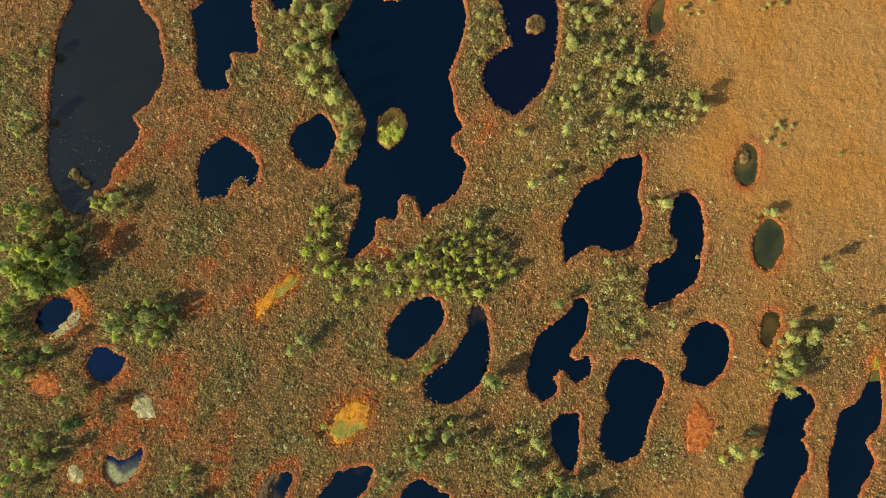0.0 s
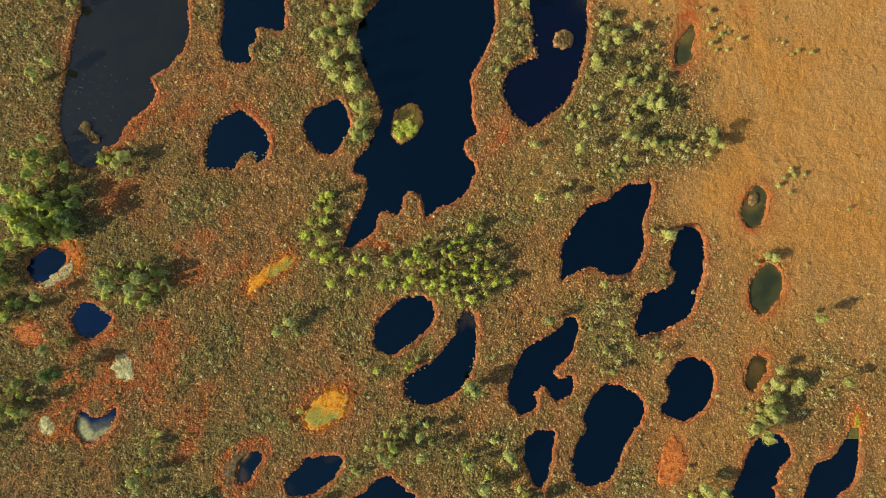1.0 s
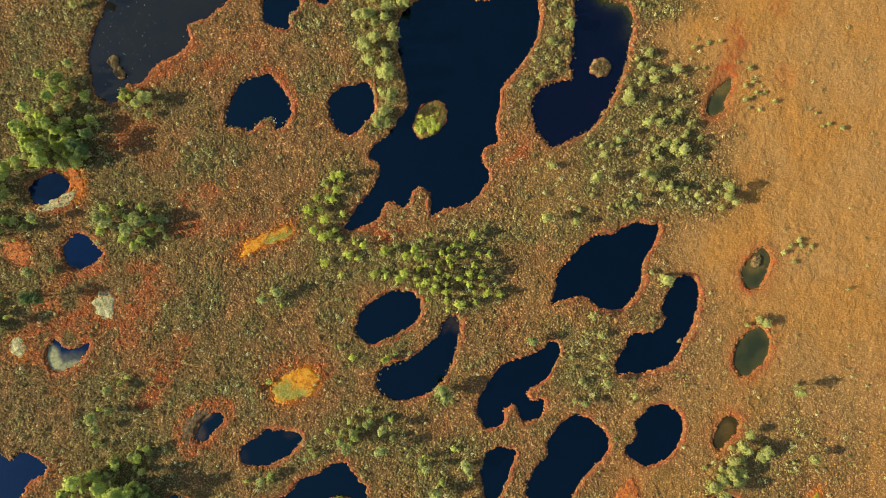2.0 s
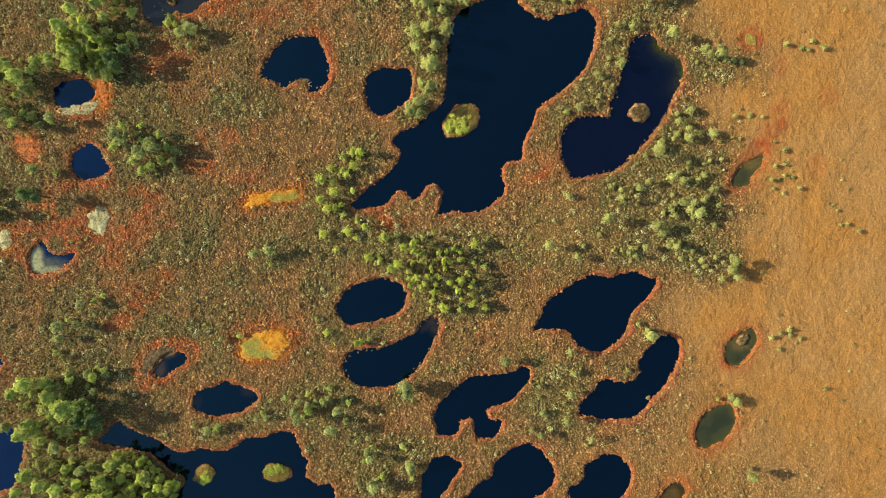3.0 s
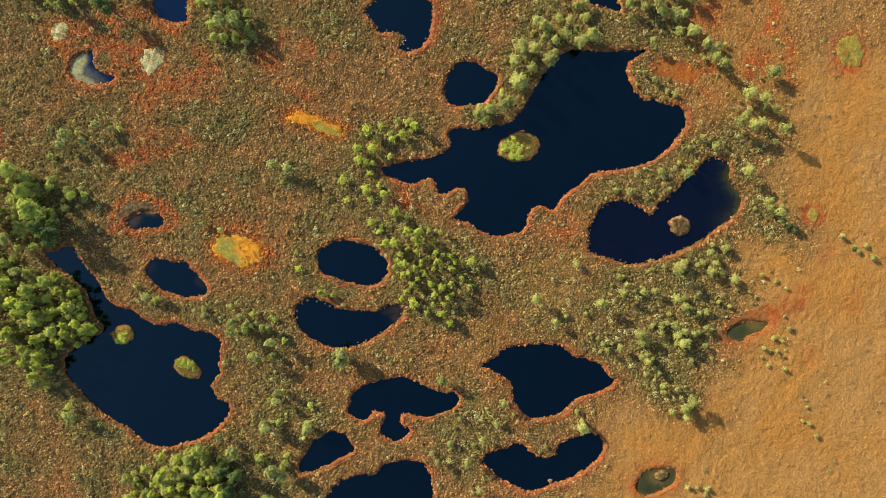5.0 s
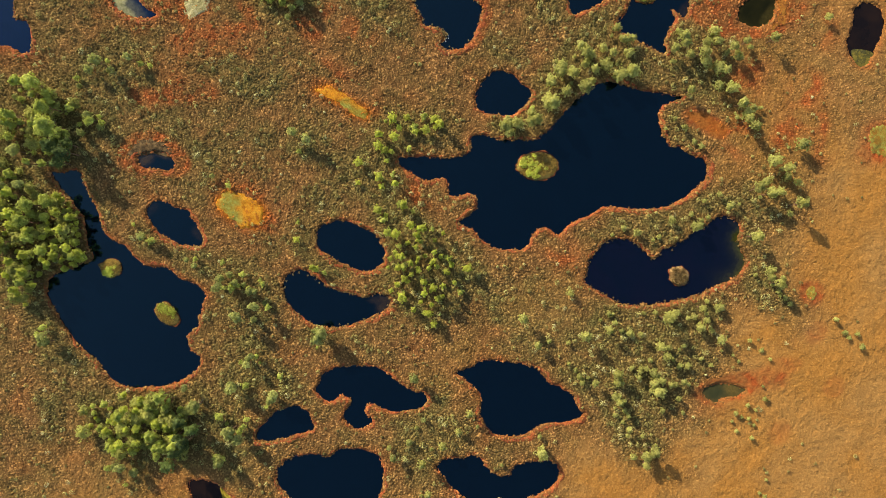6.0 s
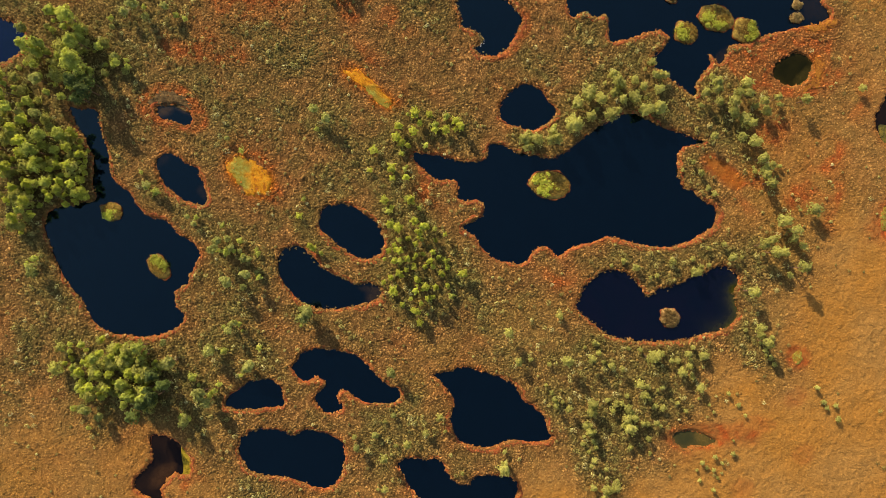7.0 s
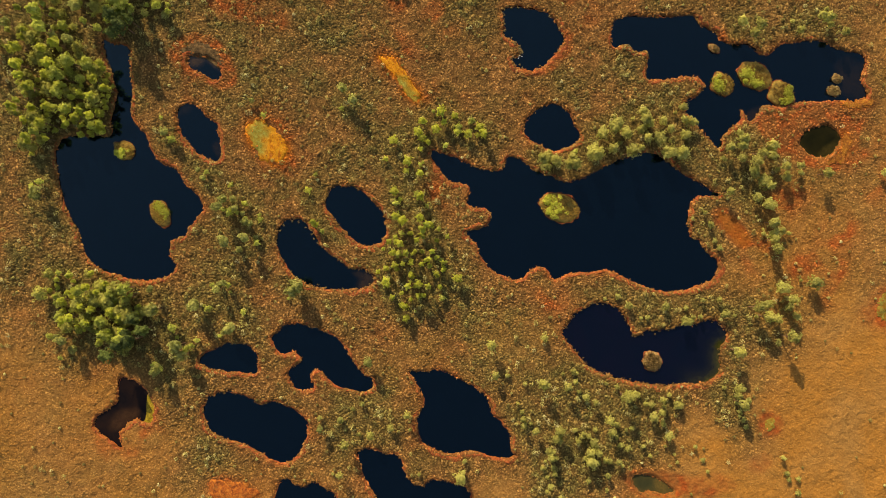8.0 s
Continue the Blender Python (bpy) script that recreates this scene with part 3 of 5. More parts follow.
# darker scrub: centre, radii
SCRUB_WEST = [(-40.7, 8.7, 3.0, 3.0), (-46.6, 6.7, 3.5, 2.5), (6.8, -53.9, 5, 3), (-7.1, -79.9, 6, 4), (1.5, -4.0, 9, 7.5), (-47.4, 6.1, 7, 2.8), (-28.9, 3.1, 5, 3), (-64.4, -4.9, 6, 6), (-49.4, -8.4, 6, 2.5), (-38.4, -0.4, 3.5, 3), (-23.9, -23.9, 6, 4), (-15.4, -36.9, 7, 5), (-35.4, -24.9, 5, 2.5), (-33.0, 29.8, 5, 4.5), (-22.5, -2.9, 4, 3.5), (-7.8, 45.4, 4, 3.5), (5.3, 42.2, 8, 8), (-44.3, 64.7, 5, 11), (-56.8, 50.1, 8, 8), (-75.6, 26.4, 8, 10), (-16.4, 4.1, 7, 4), (-9.4, 36.1, 4, 2.5), (-16.4, -11.9, 5, 2.5)]
SCRUB_EAST = [(37, -57, 6, 8), (46, -56, 5, 6), (21, 16.5, 2.5, 2), (25.5, 22, 4, 2), (30, 24.5, 4, 2.5), (36, 31, 2.5, 3), (23, 40.5, 4.5, 2.4), (40.6, 11.1, 10, 6), (38.6, 1.1, 11, 8), (45.6, -5.9, 7, 6), (32.6, 25.1, 6, 5), (47.6, 29.1, 6, 4), (55.6, 27.1, 5, 2.5), (17.1, 52.3, 11, 7), (1.0, 70.0, 11, 5), (43.3, 44.4, 5, 7), (51.6, 28.6, 3, 8), (-24.1, -28.6, 6, 6), (18.5, -27.4, 6, 5), (8.4, -53.3, 8, 5), (19.2, -0.9, 7, 5), (17.6, 1.1, 9, 6), (13.6, -24.9, 5, 6), (19.6, -31.9, 5, 4), (33.7, -53.4, 5, 7), (15.0, -61.4, 5, 7), (6.0, 48.0, 8, 5), (-40.0, -54.0, 6, 9), (30.6, -41.5, 3, 3)]


# ---- noise and distance on arrays ----
def lattice(ix, iy, seed):
    h = (ix.astype(np.int64) * 374761393 + iy.astype(np.int64) * 668265263 + seed * 974711) & 0xFFFFFFFF
    h = ((h ^ (h >> 13)) * 1274126177) & 0xFFFFFFFF
    return ((h ^ (h >> 16)) & 0xFFFF) / 65535.0


def wave(x, y, size, seed):
    """Smooth value noise between -1 and 1 with cells of that size."""
    u, v = x / size, y / size
    iu, iv = np.floor(u), np.floor(v)
    fu, fv = u - iu, v - iv
    fu, fv = fu * fu * (3 - 2 * fu), fv * fv * (3 - 2 * fv)
    a, b = lattice(iu, iv, seed), lattice(iu + 1, iv, seed)
    c, d = lattice(iu, iv + 1, seed), lattice(iu + 1, iv + 1, seed)
    return 2 * (a + (b - a) * fu + (c - a) * fv + (a - b - c + d) * fu * fv) - 1


def rounded(points, steps=4):
    """A closed smooth curve through the corners."""
    p = np.array(points)
    out = []
    for i in range(len(p)):
        a, b, c, d = p[i - 1], p[i], p[(i + 1) % len(p)], p[(i + 2) % len(p)]
        for s in np.arange(steps) / steps:
            out.append(0.5 * (2 * b + (c - a) * s + (2 * a - 5 * b + 4 * c - d) * s * s + (3 * b - a - 3 * c + d) * s ** 3))
    return np.array(out)


def away(x, y, curve):
    """Distance to a closed curve, negative inside it."""
    best = np.full(x.shape, 1e9)
    inside = np.zeros(x.shape, bool)
    for (ax, ay), (bx, by) in zip(curve, np.roll(curve, -1, 0)):
        dx, dy = bx - ax, by - ay
        s = np.clip(((x - ax) * dx + (y - ay) * dy) / (dx * dx + dy * dy + 1e-9), 0, 1)
        best = np.minimum(best, (x - ax - s * dx) ** 2 + (y - ay - s * dy) ** 2)
        if dy != 0:
            inside ^= ((ay > y) != (by > y)) & (x < ax + (y - ay) / dy * dx)
    return np.where(inside, -1, 1) * np.sqrt(best)


def step(a, b, x):
    s = np.clip((x - a) / (b - a), 0, 1)
    return s * s * (3 - 2 * s)


CURVES = {k: rounded(v) for k, v in SHORES.items()}
MAT_CURVES = {k: rounded(v) for k, v in MATS.items()}
HOLLOW_CURVES = [rounded(v) for v in HOLLOWS]
FEN_CURVES = [rounded(v, 3) for v in FENS]

TALL = []
TALL.append([(-6.4, 1.4), (-4.9, 1.6), (-1.9, 1.3), (-0.8, -0.8), (0.6, -0.6), (-0.1, -2), (2.8, -2.3), (3, -1), (-5.6, -2), (-4, -1.8), (-5.1, -4.2), (-3, -4.2), (-1.3, -4.7), (-1.8, -6.1), (-2.7, -7.3), (-4.7, -6.1), (-0.3, -3.5), (-6.6, -5.6), (-2.9, -8.8), (1.8, -10.6), (3.7, -4.7), (2.6, -5.6), (5, -3.2), (1.6, -7.6), (4, -7.1), (0.6, -6.1), (-9.2, -2)])
TALL.append([(-70.6, 40.5), (-71.1, 37.2), (-72.6, 39.6), (-64.9, 41), (-62, 40.5), (-57.2, 39.6), (-54.8, 40), (-53.3, 39.1), (-58.1, 41), (-68.2, 38.6), (-73.5, 40.5)])
TALL.append([(-62.9, -14.3), (-70.6, -15.3), (-74, -15.8), (-67.4, -18.2), (-67.3, -19.3), (-65.5, -19.1), (-68.2, -21.5), (-66.1, -22.8), (-72.6, -21.5), (-74.5, -22), (-73, -24), (-71.1, -20.1), (-65.8, -24.9), (-62.9, -24.4), (-73.5, -42.3), (-72.2, -36.3), (-71.6, -34.3), (-70.7, -38.6), (-69.3, -36.7), (-67.4, -34.1), (-66.4, -31.6), (-69.6, -32.1), (-67.6, -38.8), (-66.6, -36.3), (-64.1, -34), (-63.1, -31.5), (-61, -29.8), (-60.4, -28.2), (-65.6, -39.4), (-64.2, -36.4), (-61.9, -34.4), (-60.2, -32), (-58.2, -30.2), (-56.3, -29.9), (-63.9, -41.5), (-62.8, -39), (-60.4, -36.7), (-58.3, -33.8), (-56.4, -32.3), (-62.1, -43.6), (-60.6, -41.4), (-58.8, -39), (-56.9, -36.8), (-56.1, -34.1), (-53.7, -33)])
TALL[-1] += [(-59.2, -44), (-57.3, -41.4), (-55.6, -39), (-54.4, -36.2), (-51.4, -34.3), (-56.7, -45), (-54.6, -43.3), (-57, -43.2), (-49.8, -33.8), (-52.6, -35.5), (-54.9, -41.5)]
TALL.append([(-34.9, -56.3), (-34.2, -58.4), (-32.7, -58), (-31.1, -54.1), (-30.1, -52.7), (-28.9, -51.2), (-28.8, -49.7), (-32.3, -50.7), (-28.3, -51.9), (-27, -49.7), (-25.3, -49.5), (-24.7, -51), (-27.1, -48.8), (-28.5, -54.8), (-29.3, -57.4), (-27.9, -57.1), (-26.6, -53), (-21.4, -51.4), (-23, -50.8), (-19.7, -51.9), (-23, -47.8), (-22.4, -53.5), (-21.8, -54.8), (-31.7, -54.6), (-28.8, -56.0), (-30.0, -52.0), (-25.7, -56.0), (-26.9, -52.1), (-24.3, -53.1), (-25.9, -49.5), (-21.7, -54.1), (-22.9, -50.2), (-20.7, -51.5), (-22.0, -48.2), (-21.9, -56.1), (-19.4, -54.7), (-25.3, -58.1), (-31.3, -56.7), (-28.1, -58.5), (-29.0, -49.4), (-26.3, -46.7)])
TALL.append([(-52.5, 50), (-52.7, 52.8), (-52.4, 48.7), (-48.2, 47.6), (-57.7, 45.5), (-56.4, 42.5), (-55.2, 40.9), (-54.4, 38.9), (-59.1, 41.6), (-57.9, 39.3), (-52.4, 39.7), (-57.2, 47.6), (-54.8, 44.3), (-59.4, 45.7)])
TALL.append([(-71.4, 31.7), (-69.9, 31.1), (-79.5, 16.9), (-82.3, 18.1), (-76.8, 18.5)])
TALL.append([(-75.6, -14.6), (-73.3, -13.7), (-71.3, -16.3), (-68.7, -15.7), (-72.7, -20), (-67.1, -14.3), (-75.3, -29), (-72.1, -30.4), (-69.1, -29.2), (-76.4, -31.8), (-73.1, -32.2)])
MID = []
MID.append([(-13.6, 18.8), (-12.1, 18.6), (-13.6, 16.4), (-19.5, 14.6), (-17.8, 14.3), (-17.6, 12.4), (-20.2, 11.3), (-17.9, 9.5), (-16.6, 10), (-15.1, 15.2), (-17.6, 16.4), (-20.5, 5.3), (-16.1, 5.1), (-13.1, 5.8), (-9.7, 3.1), (-18.7, 2.3), (-14.9, 3.9), (-13.1, 0.1), (-11.4, 0.1), (-8.2, -1.6), (4.1, -10.2), (5.6, 0.1), (-1.3, -10.2), (6.1, -11.2), (-16.6, 8.2), (-19, 9.5), (-12.6, 17.7)])
MID.append([(-73.5, 34.9), (-74.9, 32.5), (-72, 33), (-67.1, 30.5), (-64.1, 31), (-53.8, 27.6), (-52.9, 28.5), (-54.8, 25.1), (-49.9, 23.6), (-48.9, 25.1), (-47.5, 24.6), (-46.5, 26.1), (-45.5, 23.6), (-50.4, 21.2), (-47.5, 22.2), (-50.4, 20.2), (-52.6, 26.6), (-48.2, 23.2), (-46.5, 23.2), (-46.8, 21.2), (-44.6, 21.3), (-49.6, 22.5), (-51.5, 22.2), (-48.6, 20.9), (-44.1, 23.0), (-44.6, 19.6)])
MID.append([(-10.4, -23.1), (-11.9, -51), (-36.3, -25.5), (-34.5, -25.6), (-45.1, -26.4), (-43.2, -25.9), (-29.1, -24.7), (-26.7, -24), (-26.7, -22.2), (-17.3, -39.2), (-16.9, -32.9), (-17.8, -34.1), (-13.2, -45.2), (-12.1, -45.4), (-10.3, -37), (-24.2, -43.8), (-26.9, -25), (-24.3, -23.9), (-23.3, -23.4), (-22.9, -28.6), (-20.9, -27.6), (-21.6, -25.2), (-49, -50.6), (-48.1, -50.1), (-49.5, -49.7), (-20.8, -46), (-20.6, -44.9), (-21.3, -48.8), (-16.5, -45.1), (-17, -39.2), (-10.5, -37.2), (-13, -45.9), (-11.7, -51.1), (-12.5, -51), (-23.5, -61.1), (-25.6, -60.9), (-26.7, -61.8), (-27.8, -63.3), (-29.6, -59.7), (-34.5, -54.2)])
MID.append([(-48.5, 53.8), (-48.7, 47.5), (-39.9, 42.6), (-39.4, 40.9), (-38.5, 43.4), (-43.3, 63.7), (-44.7, 63.6), (-40.5, 63.9), (-36.1, 73.8), (-31.7, 71.3)])
MID.append([(-85, 15.5), (-86.1, 16.5), (-68.4, 22.8), (-77.7, 15.8), (-80.7, 19), (-75.2, 20.2), (-80.8, 23.6), (-53.3, 26.8), (-52.3, 27.3), (-52.5, 25.5), (-49, 25.1), (-54.7, 26)])
MID.append([(10.4, 44.5), (8.5, 46.8), (6.3, 48.1), (9.2, 42.3), (3.4, 40.8), (5.9, 39.3), (2.1, 38.6), (3.1, 35.2), (1.7, 31.2), (0.9, 27.3), (0.1, 28.6), (-3, 24.2), (-2.4, 25.6), (4.4, 45.1), (1.1, 43.4), (6.4, 42.8)])
MID.append([(44.9, 15.4), (44.9, 13.6), (40, 13.1), (42.5, 13.9), (38.5, 11.5), (44.4, 9.5), (50.5, 9.3), (30.7, 7), (31.7, 4.8), (33.9, 5.6), (32.1, 6.2), (37.1, 7), (41, 7.2), (42.5, 6.2), (44.2, 6.5), (47.1, 7), (47.9, 4.1), (42.5, 2.6), (40.5, 2.1), (41, 0.6), (43.5, 1.3), (45.1, 0.4), (44.2, 2.1), (46.4, 2.6), (48.9, 1.3), (38.5, -2), (37.1, -0.8), (47.7, -2), (34.9, -4.3), (33.1, -5.5), (32.1, -4.8), (39, -4.3), (40, -5), (41.2, -4.3), (43.2, -6.1), (43, -7.5), (44.2, -7.9), (44.9, -9), (47.1, -7.7), (49.4, -8.7), (48.9, -10.2), (50.1, -11.4), (43.2, 16.7), (45.9, 18.4), (49.4, 13.9)])
MID.append([(52.8, 12.9), (54.3, 12.5), (56.7, 16.4), (58.7, 15.9), (61.7, 9.5), (59.7, 7), (61.2, 5.1), (62.7, 4.6), (60.2, 4.6), (59.2, 3.1), (60.7, 2.1)])
MID.append([(70.2, -4.8), (41.8, 39.3), (43.7, 40.8), (40.8, 41.3), (46.7, 40.3), (39.8, 38.8), (51.6, 27.1), (53.5, 26.6), (50.6, 27.6), (67.3, 27.1), (68.3, 26.6)])
MID.append([(35.3, -51.3), (35.7, -52.3), (33, -53.2), (32.1, -55.7), (33.5, -55.6), (30, -55.2), (28.4, -57.8), (39, -53.8), (38, -54.2), (31.6, -54), (32.6, -57.4), (37.2, -49.7), (27.9, -56), (15, -60.6), (14.9, -59.2), (12.3, -61.5), (17.6, -62.1), (12.5, -60.4), (45.9, -57.8), (47.4, -45.4)])
MID.append([(4.5, 49.3), (7, 48.7), (6.2, 45), (3.3, 41.7), (0.4, 37.8), (5.1, 41), (9.1, 42.3), (10.9, 44), (7.2, 38.9), (7.6, 49.4), (14.6, 51.6), (17.3, 52.1), (18.3, 55), (18.6, 57.2), (22.9, 56.5), (20.9, 47), (15, 53.8), (20.1, 52.5), (22.8, 52.9), (18.4, 45.2), (32, 48.1), (33.4, 47.7), (6.5, 78), (7.8, 78.9), (5.6, 77.5), (10.2, 78.9), (5.4, 73.9), (1.1, 66.2), (0.8, 67.6), (-1.7, 65.8), (43.5, 44), (45.2, 44), (42, 44.5), (39.8, 44.8), (42.2, 49.8), (1.3, 32.3), (2.2, 31.1), (43.7, 31.8), (49.8, 28.6), (54, 26.1)])
MID.append([(56.2, 25.8), (34.9, 27.9)])
MID.append([(-22.2, -12), (-16.4, -14.4), (-17.1, -14.4), (-9.6, -22.7), (-9.7, -24), (-23.7, -23.7), (-25.5, -23.5), (-28.5, -25.5), (-28.6, -23.4), (-20.9, -24.2), (-17.4, -33), (-17.2, -34.4), (-17.2, -39), (-17.2, -39.7), (-10.4, -36.3), (-10.7, -37.4), (-11.4, -45.9)])
MID.append([(12.7, -34.4), (17.3, -32.3), (13.5, -30.8), (13.8, -26.2), (19.6, -20.7), (19.9, -24.5), (18.7, -27.8), (8.1, -20.8), (21.1, -36.2), (29.5, -25.4), (34.1, -19.7), (18.3, -1.7), (22.9, -4.4), (22.9, 6.4), (29, 1.5)])
MID.append([(-32.8, 3.2), (-29.8, 3.8), (-40.6, -10.7), (-63.2, -1.4), (-61.7, -1.1), (-67.1, -4.8), (-65.3, -4.8), (-68.1, -6.8), (-68.6, -10.2), (-64.1, -13.6), (56.7, -22.2), (58.7, -22.9), (55.2, -22.9), (60.2, -23.7), (47.3, -33.1), (46.3, -34.6), (71.1, -4.8), (69.1, 27.9), (67.1, 26.9), (63.2, -33.1)])
MID.append([(-75.1, -36.6), (-72.5, -35.5), (-71.9, -32.3), (-69.5, -29.8), (-70.6, -25.4), (-69.2, -23.4), (-63.9, -17), (-63.6, -14.8), (-61.2, -14.1), (-65.7, -18.7), (-68.8, -34.6), (-66.4, -29.6)])
MID.append([(-77, -18), (-78.8, -20.8), (-66.4, -20.7), (-70.7, -19.1), (-68.3, -18.2), (-69.1, -31.9), (-72, -33), (-78.7, -15.6)])
MID.append([(19.9, 56.3), (23, 56.9), (24.9, 56.8), (24.7, 50.7), (26.7, 51.5), (31.5, 49.2), (29.4, 49.8), (21.1, 52.6), (18.9, 53.3), (27.9, 62.3), (24.4, 59.5), (34.1, 71.2), (32, 50.8), (24.2, 53.1), (15.9, 53.4)])
TALL.append([(-58.2, 44.5), (-57.4, 42.4), (-55.6, 40.7), (-60.3, 43.4), (-53.9, 41.3), (-54.7, 38.8), (-58, 40.1), (-60.1, 39.6), (-60.4, 44.9), (-54.4, 43.1), (-56.1, 46.6), (-53.8, 37.5), (-56, 43.5), (-50.5, 43.5), (-42.3, 44.7)])
TALL.append([(-58.2, -28.7), (-56.2, -29.5), (-54.9, -31.3), (-53.3, -32.6), (-53.8, -34.2), (-52.0, -34.3), (-52.3, -36.7), (-50.9, -35.4), (-52.9, -38.1), (-54.4, -40.2), (-55.5, -43.0), (-56.6, -45.7), (-60.6, -44.1), (-57.0, -28.4), (-55.6, -35.2), (-55.4, -37.8), (-59.7, -26.3), (-58.7, -27.4), (-61.9, -36.2), (-58.4, -35.2), (-58.6, -39.3)])
# low pale shrubs on the necks of land, and big pale crowns on the ridge between two pools
LOW = [(35.3, 35.1), (33.8, 32.7), (33.2, 29.5), (35.2, 29.5), (35.9, 30.7), (30.7, 23.2), (24.6, 21.1), (23.6, 19), (30, 22), (26.2, 18.9), (30.8, 26.6), (38, 34.3), (39.2, 35.6), (27, 21.7), (24.6, 17), (23.9, 41.4), (21.7, 41.9), (26.7, 40.6), (21.3, 39.7), (28.2, 40.5)]
SHORE = [(-59.9, -28.4), (-58.9, -28.6), (-57.9, -29.2), (-56.7, -29.8), (-55.9, -30.7), (-55.3, -31.4), (-54.5, -32.2), (-54.0, -33.5), (-52.8, -34.3), (-52.1, -35.6), (-52.3, -37.0), (-53.1, -38.3), (-54.2, -39.9), (-55.0, -41.5), (-57.1, -29.1), (-51.5, -35.0), (-54.2, -41.7)]
RIDGE = [(2, 31.4), (1.5, 28), (-2.4, 24.8), (-0.9, 25.6), (2.4, 32.2), (5.1, 36.5), (6.4, 39.7), (10.9, 44.4), (2.3, 42.3), (3.2, 42.7), (0.1, 38.2), (-0.1, 35.2), (2.1, 38.2), (-1.4, 23.9)]
# pines coloured dark, for the sides of stands turned from the sun
DARK = [[(-18.6, -50.7), (-18.7, -53.2), (-19.0, -48.6), (-18.6, -55.4)]]
DARK.append([(-64.5, -21), (-62.5, -20.7), (-62.9, -22.8), (-62.8, -19.4), (-65.4, -19.8), (-21.1, -48.3), (-19, -48.6), (-20.3, -51.2)])
DARK.append([(-51.7, 39.4), (-49.8, 40.4), (-51.2, 38), (-67.6, 17.8), (-69, 18.3)])
STANDS = np.array([p for row in TALL + MID + DARK + [LOW, RIDGE, SHORE] for p in row])


def shore_away(x, y):
    """Distance to the nearest open pool, negative in the water, with the ragged edge of the bank."""
    d = np.full(x.shape, 30.0)
    for c in CURVES.values():
        near = (x > c[:, 0].min() - 5) & (x < c[:, 0].max() + 5) & (y > c[:, 1].min() - 5) & (y < c[:, 1].max() + 5)
        if near.any():
            d[near] = np.minimum(d[near], away(x[near], y[near], c))
    return d + 0.22 * wave(x, y, 0.9, 3) + 0.12 * wave(x, y, 0.45, 4)


def cover(x, y, d):
    """How much fen, scrub and red moss grows at a place."""
    fen = np.zeros(x.shape)
    for c, much in zip(FEN_CURVES, (1.0, 0.62, 0.35, 0.5)):
        near = (x > c[:, 0].min() - 9) & (x < c[:, 0].max() + 9) & (y > c[:, 1].min() - 9) & (y < c[:, 1].max() + 9)
        f = step(6.0, -6.0, away(x[near], y[near], c) + 3.0 * wave(x[near], y[near], 5, 8) + 1.5 * wave(x[near], y[near], 2, 9))
        fen[near] = np.maximum(fen[near], f * much)
    scrub = 0.46 * step(0.05, 0.55, wave(x, y, 7, 11) + 0.5 * wave(x, y, 3, 12))
    for k, (cx, cy, rx, ry) in enumerate(SCRUB_WEST + SCRUB_EAST):
        near = (abs(x - cx) < 2 * rx) & (abs(y - cy) < 2 * ry)
        e = ((x[near] - cx) / rx) ** 2 + ((y[near] - cy) / ry) ** 2 + 0.5 * wave(x[near], y[near], 3, 17)
        scrub[near] += (0.9 if k < len(SCRUB_WEST) else 0.58) * step(1.8, 0.4, e) * (0.75 + 0.35 * wave(x[near], y[near], 1.6, 18))
    # green undergrowth round each tree; its dark colour also stands for shade there
    for px, py in STANDS:
        near = (abs(x - px) < 5) & (abs(y - py) < 5)
        scrub[near] += 0.5 * np.exp(-((x[near] - px) ** 2 + (y[near] - py) ** 2) / 8.0)
    fen *= 1 - 0.92 * np.exp(-((x - 40) / 24) ** 2 - ((y + 63) / 22) ** 2)
    scrub += 0.6 * step(-34, -66, x + 5 * wave(x, y, 8, 19)) * (0.7 + 0.5 * wave(x, y, 3, 20))
    scrub = np.clip(scrub, 0, 1) * (1 - 0.65 * fen)
    moss = np.exp(-np.maximum(d, 0) / (0.55 + 0.5 * step(-52, -60, y) * step(18, 26, x))) * (0.85 + 0.5 * wave(x, y, 5.0, 13))
    for cx, cy, rx, ry in RED_GROUND:
        moss += 1.7 * np.exp(-((x - cx) / rx) ** 2 - ((y - cy) / ry) ** 2) * step(-0.6, 0.4, wave(x, y, 2.5, 14))
    for c in MAT_CURVES.values():
        near = (x > c[:, 0].min() - 4) & (x < c[:, 0].max() + 4) & (y > c[:, 1].min() - 4) & (y < c[:, 1].max() + 4)
        moss[near] += np.exp(-np.maximum(away(x[near], y[near], c), 0) / 0.8)
    for key in ("green", "ring", "slick", "brown", "pit"):
        c = CURVES[key]
        near = (x > c[:, 0].min() - 6) & (x < c[:, 0].max() + 6) & (y > c[:, 1].min() - 6) & (y < c[:, 1].max() + 6)
        moss[near] += 1.3 * np.exp(-np.maximum(away(x[near], y[near], c), 0) / 1.0) * (0.8 + 0.4 * wave(x[near], y[near], 1.5, 41))
    for k, c in enumerate(HOLLOW_CURVES):
        near = (x > c[:, 0].min() - 4) & (x < c[:, 0].max() + 4) & (y > c[:, 1].min() - 4) & (y < c[:, 1].max() + 4)
        moss[near] += (0.45 if 4 <= k <= 7 else 0.5 if k in (0, 8) else 1.2) * step(0.9, -0.4, away(x[near], y[near], c))
    moss += (0.28 + 0.35 * step(-38, -66, x)) * step(0.25, 0.8, wave(x, y, 6, 15) + 0.4 * wave(x, y, 2, 16)) * (1 - fen) * (1 - 0.75 * scrub)
    return fen, scrub, np.clip(moss, 0, 1)


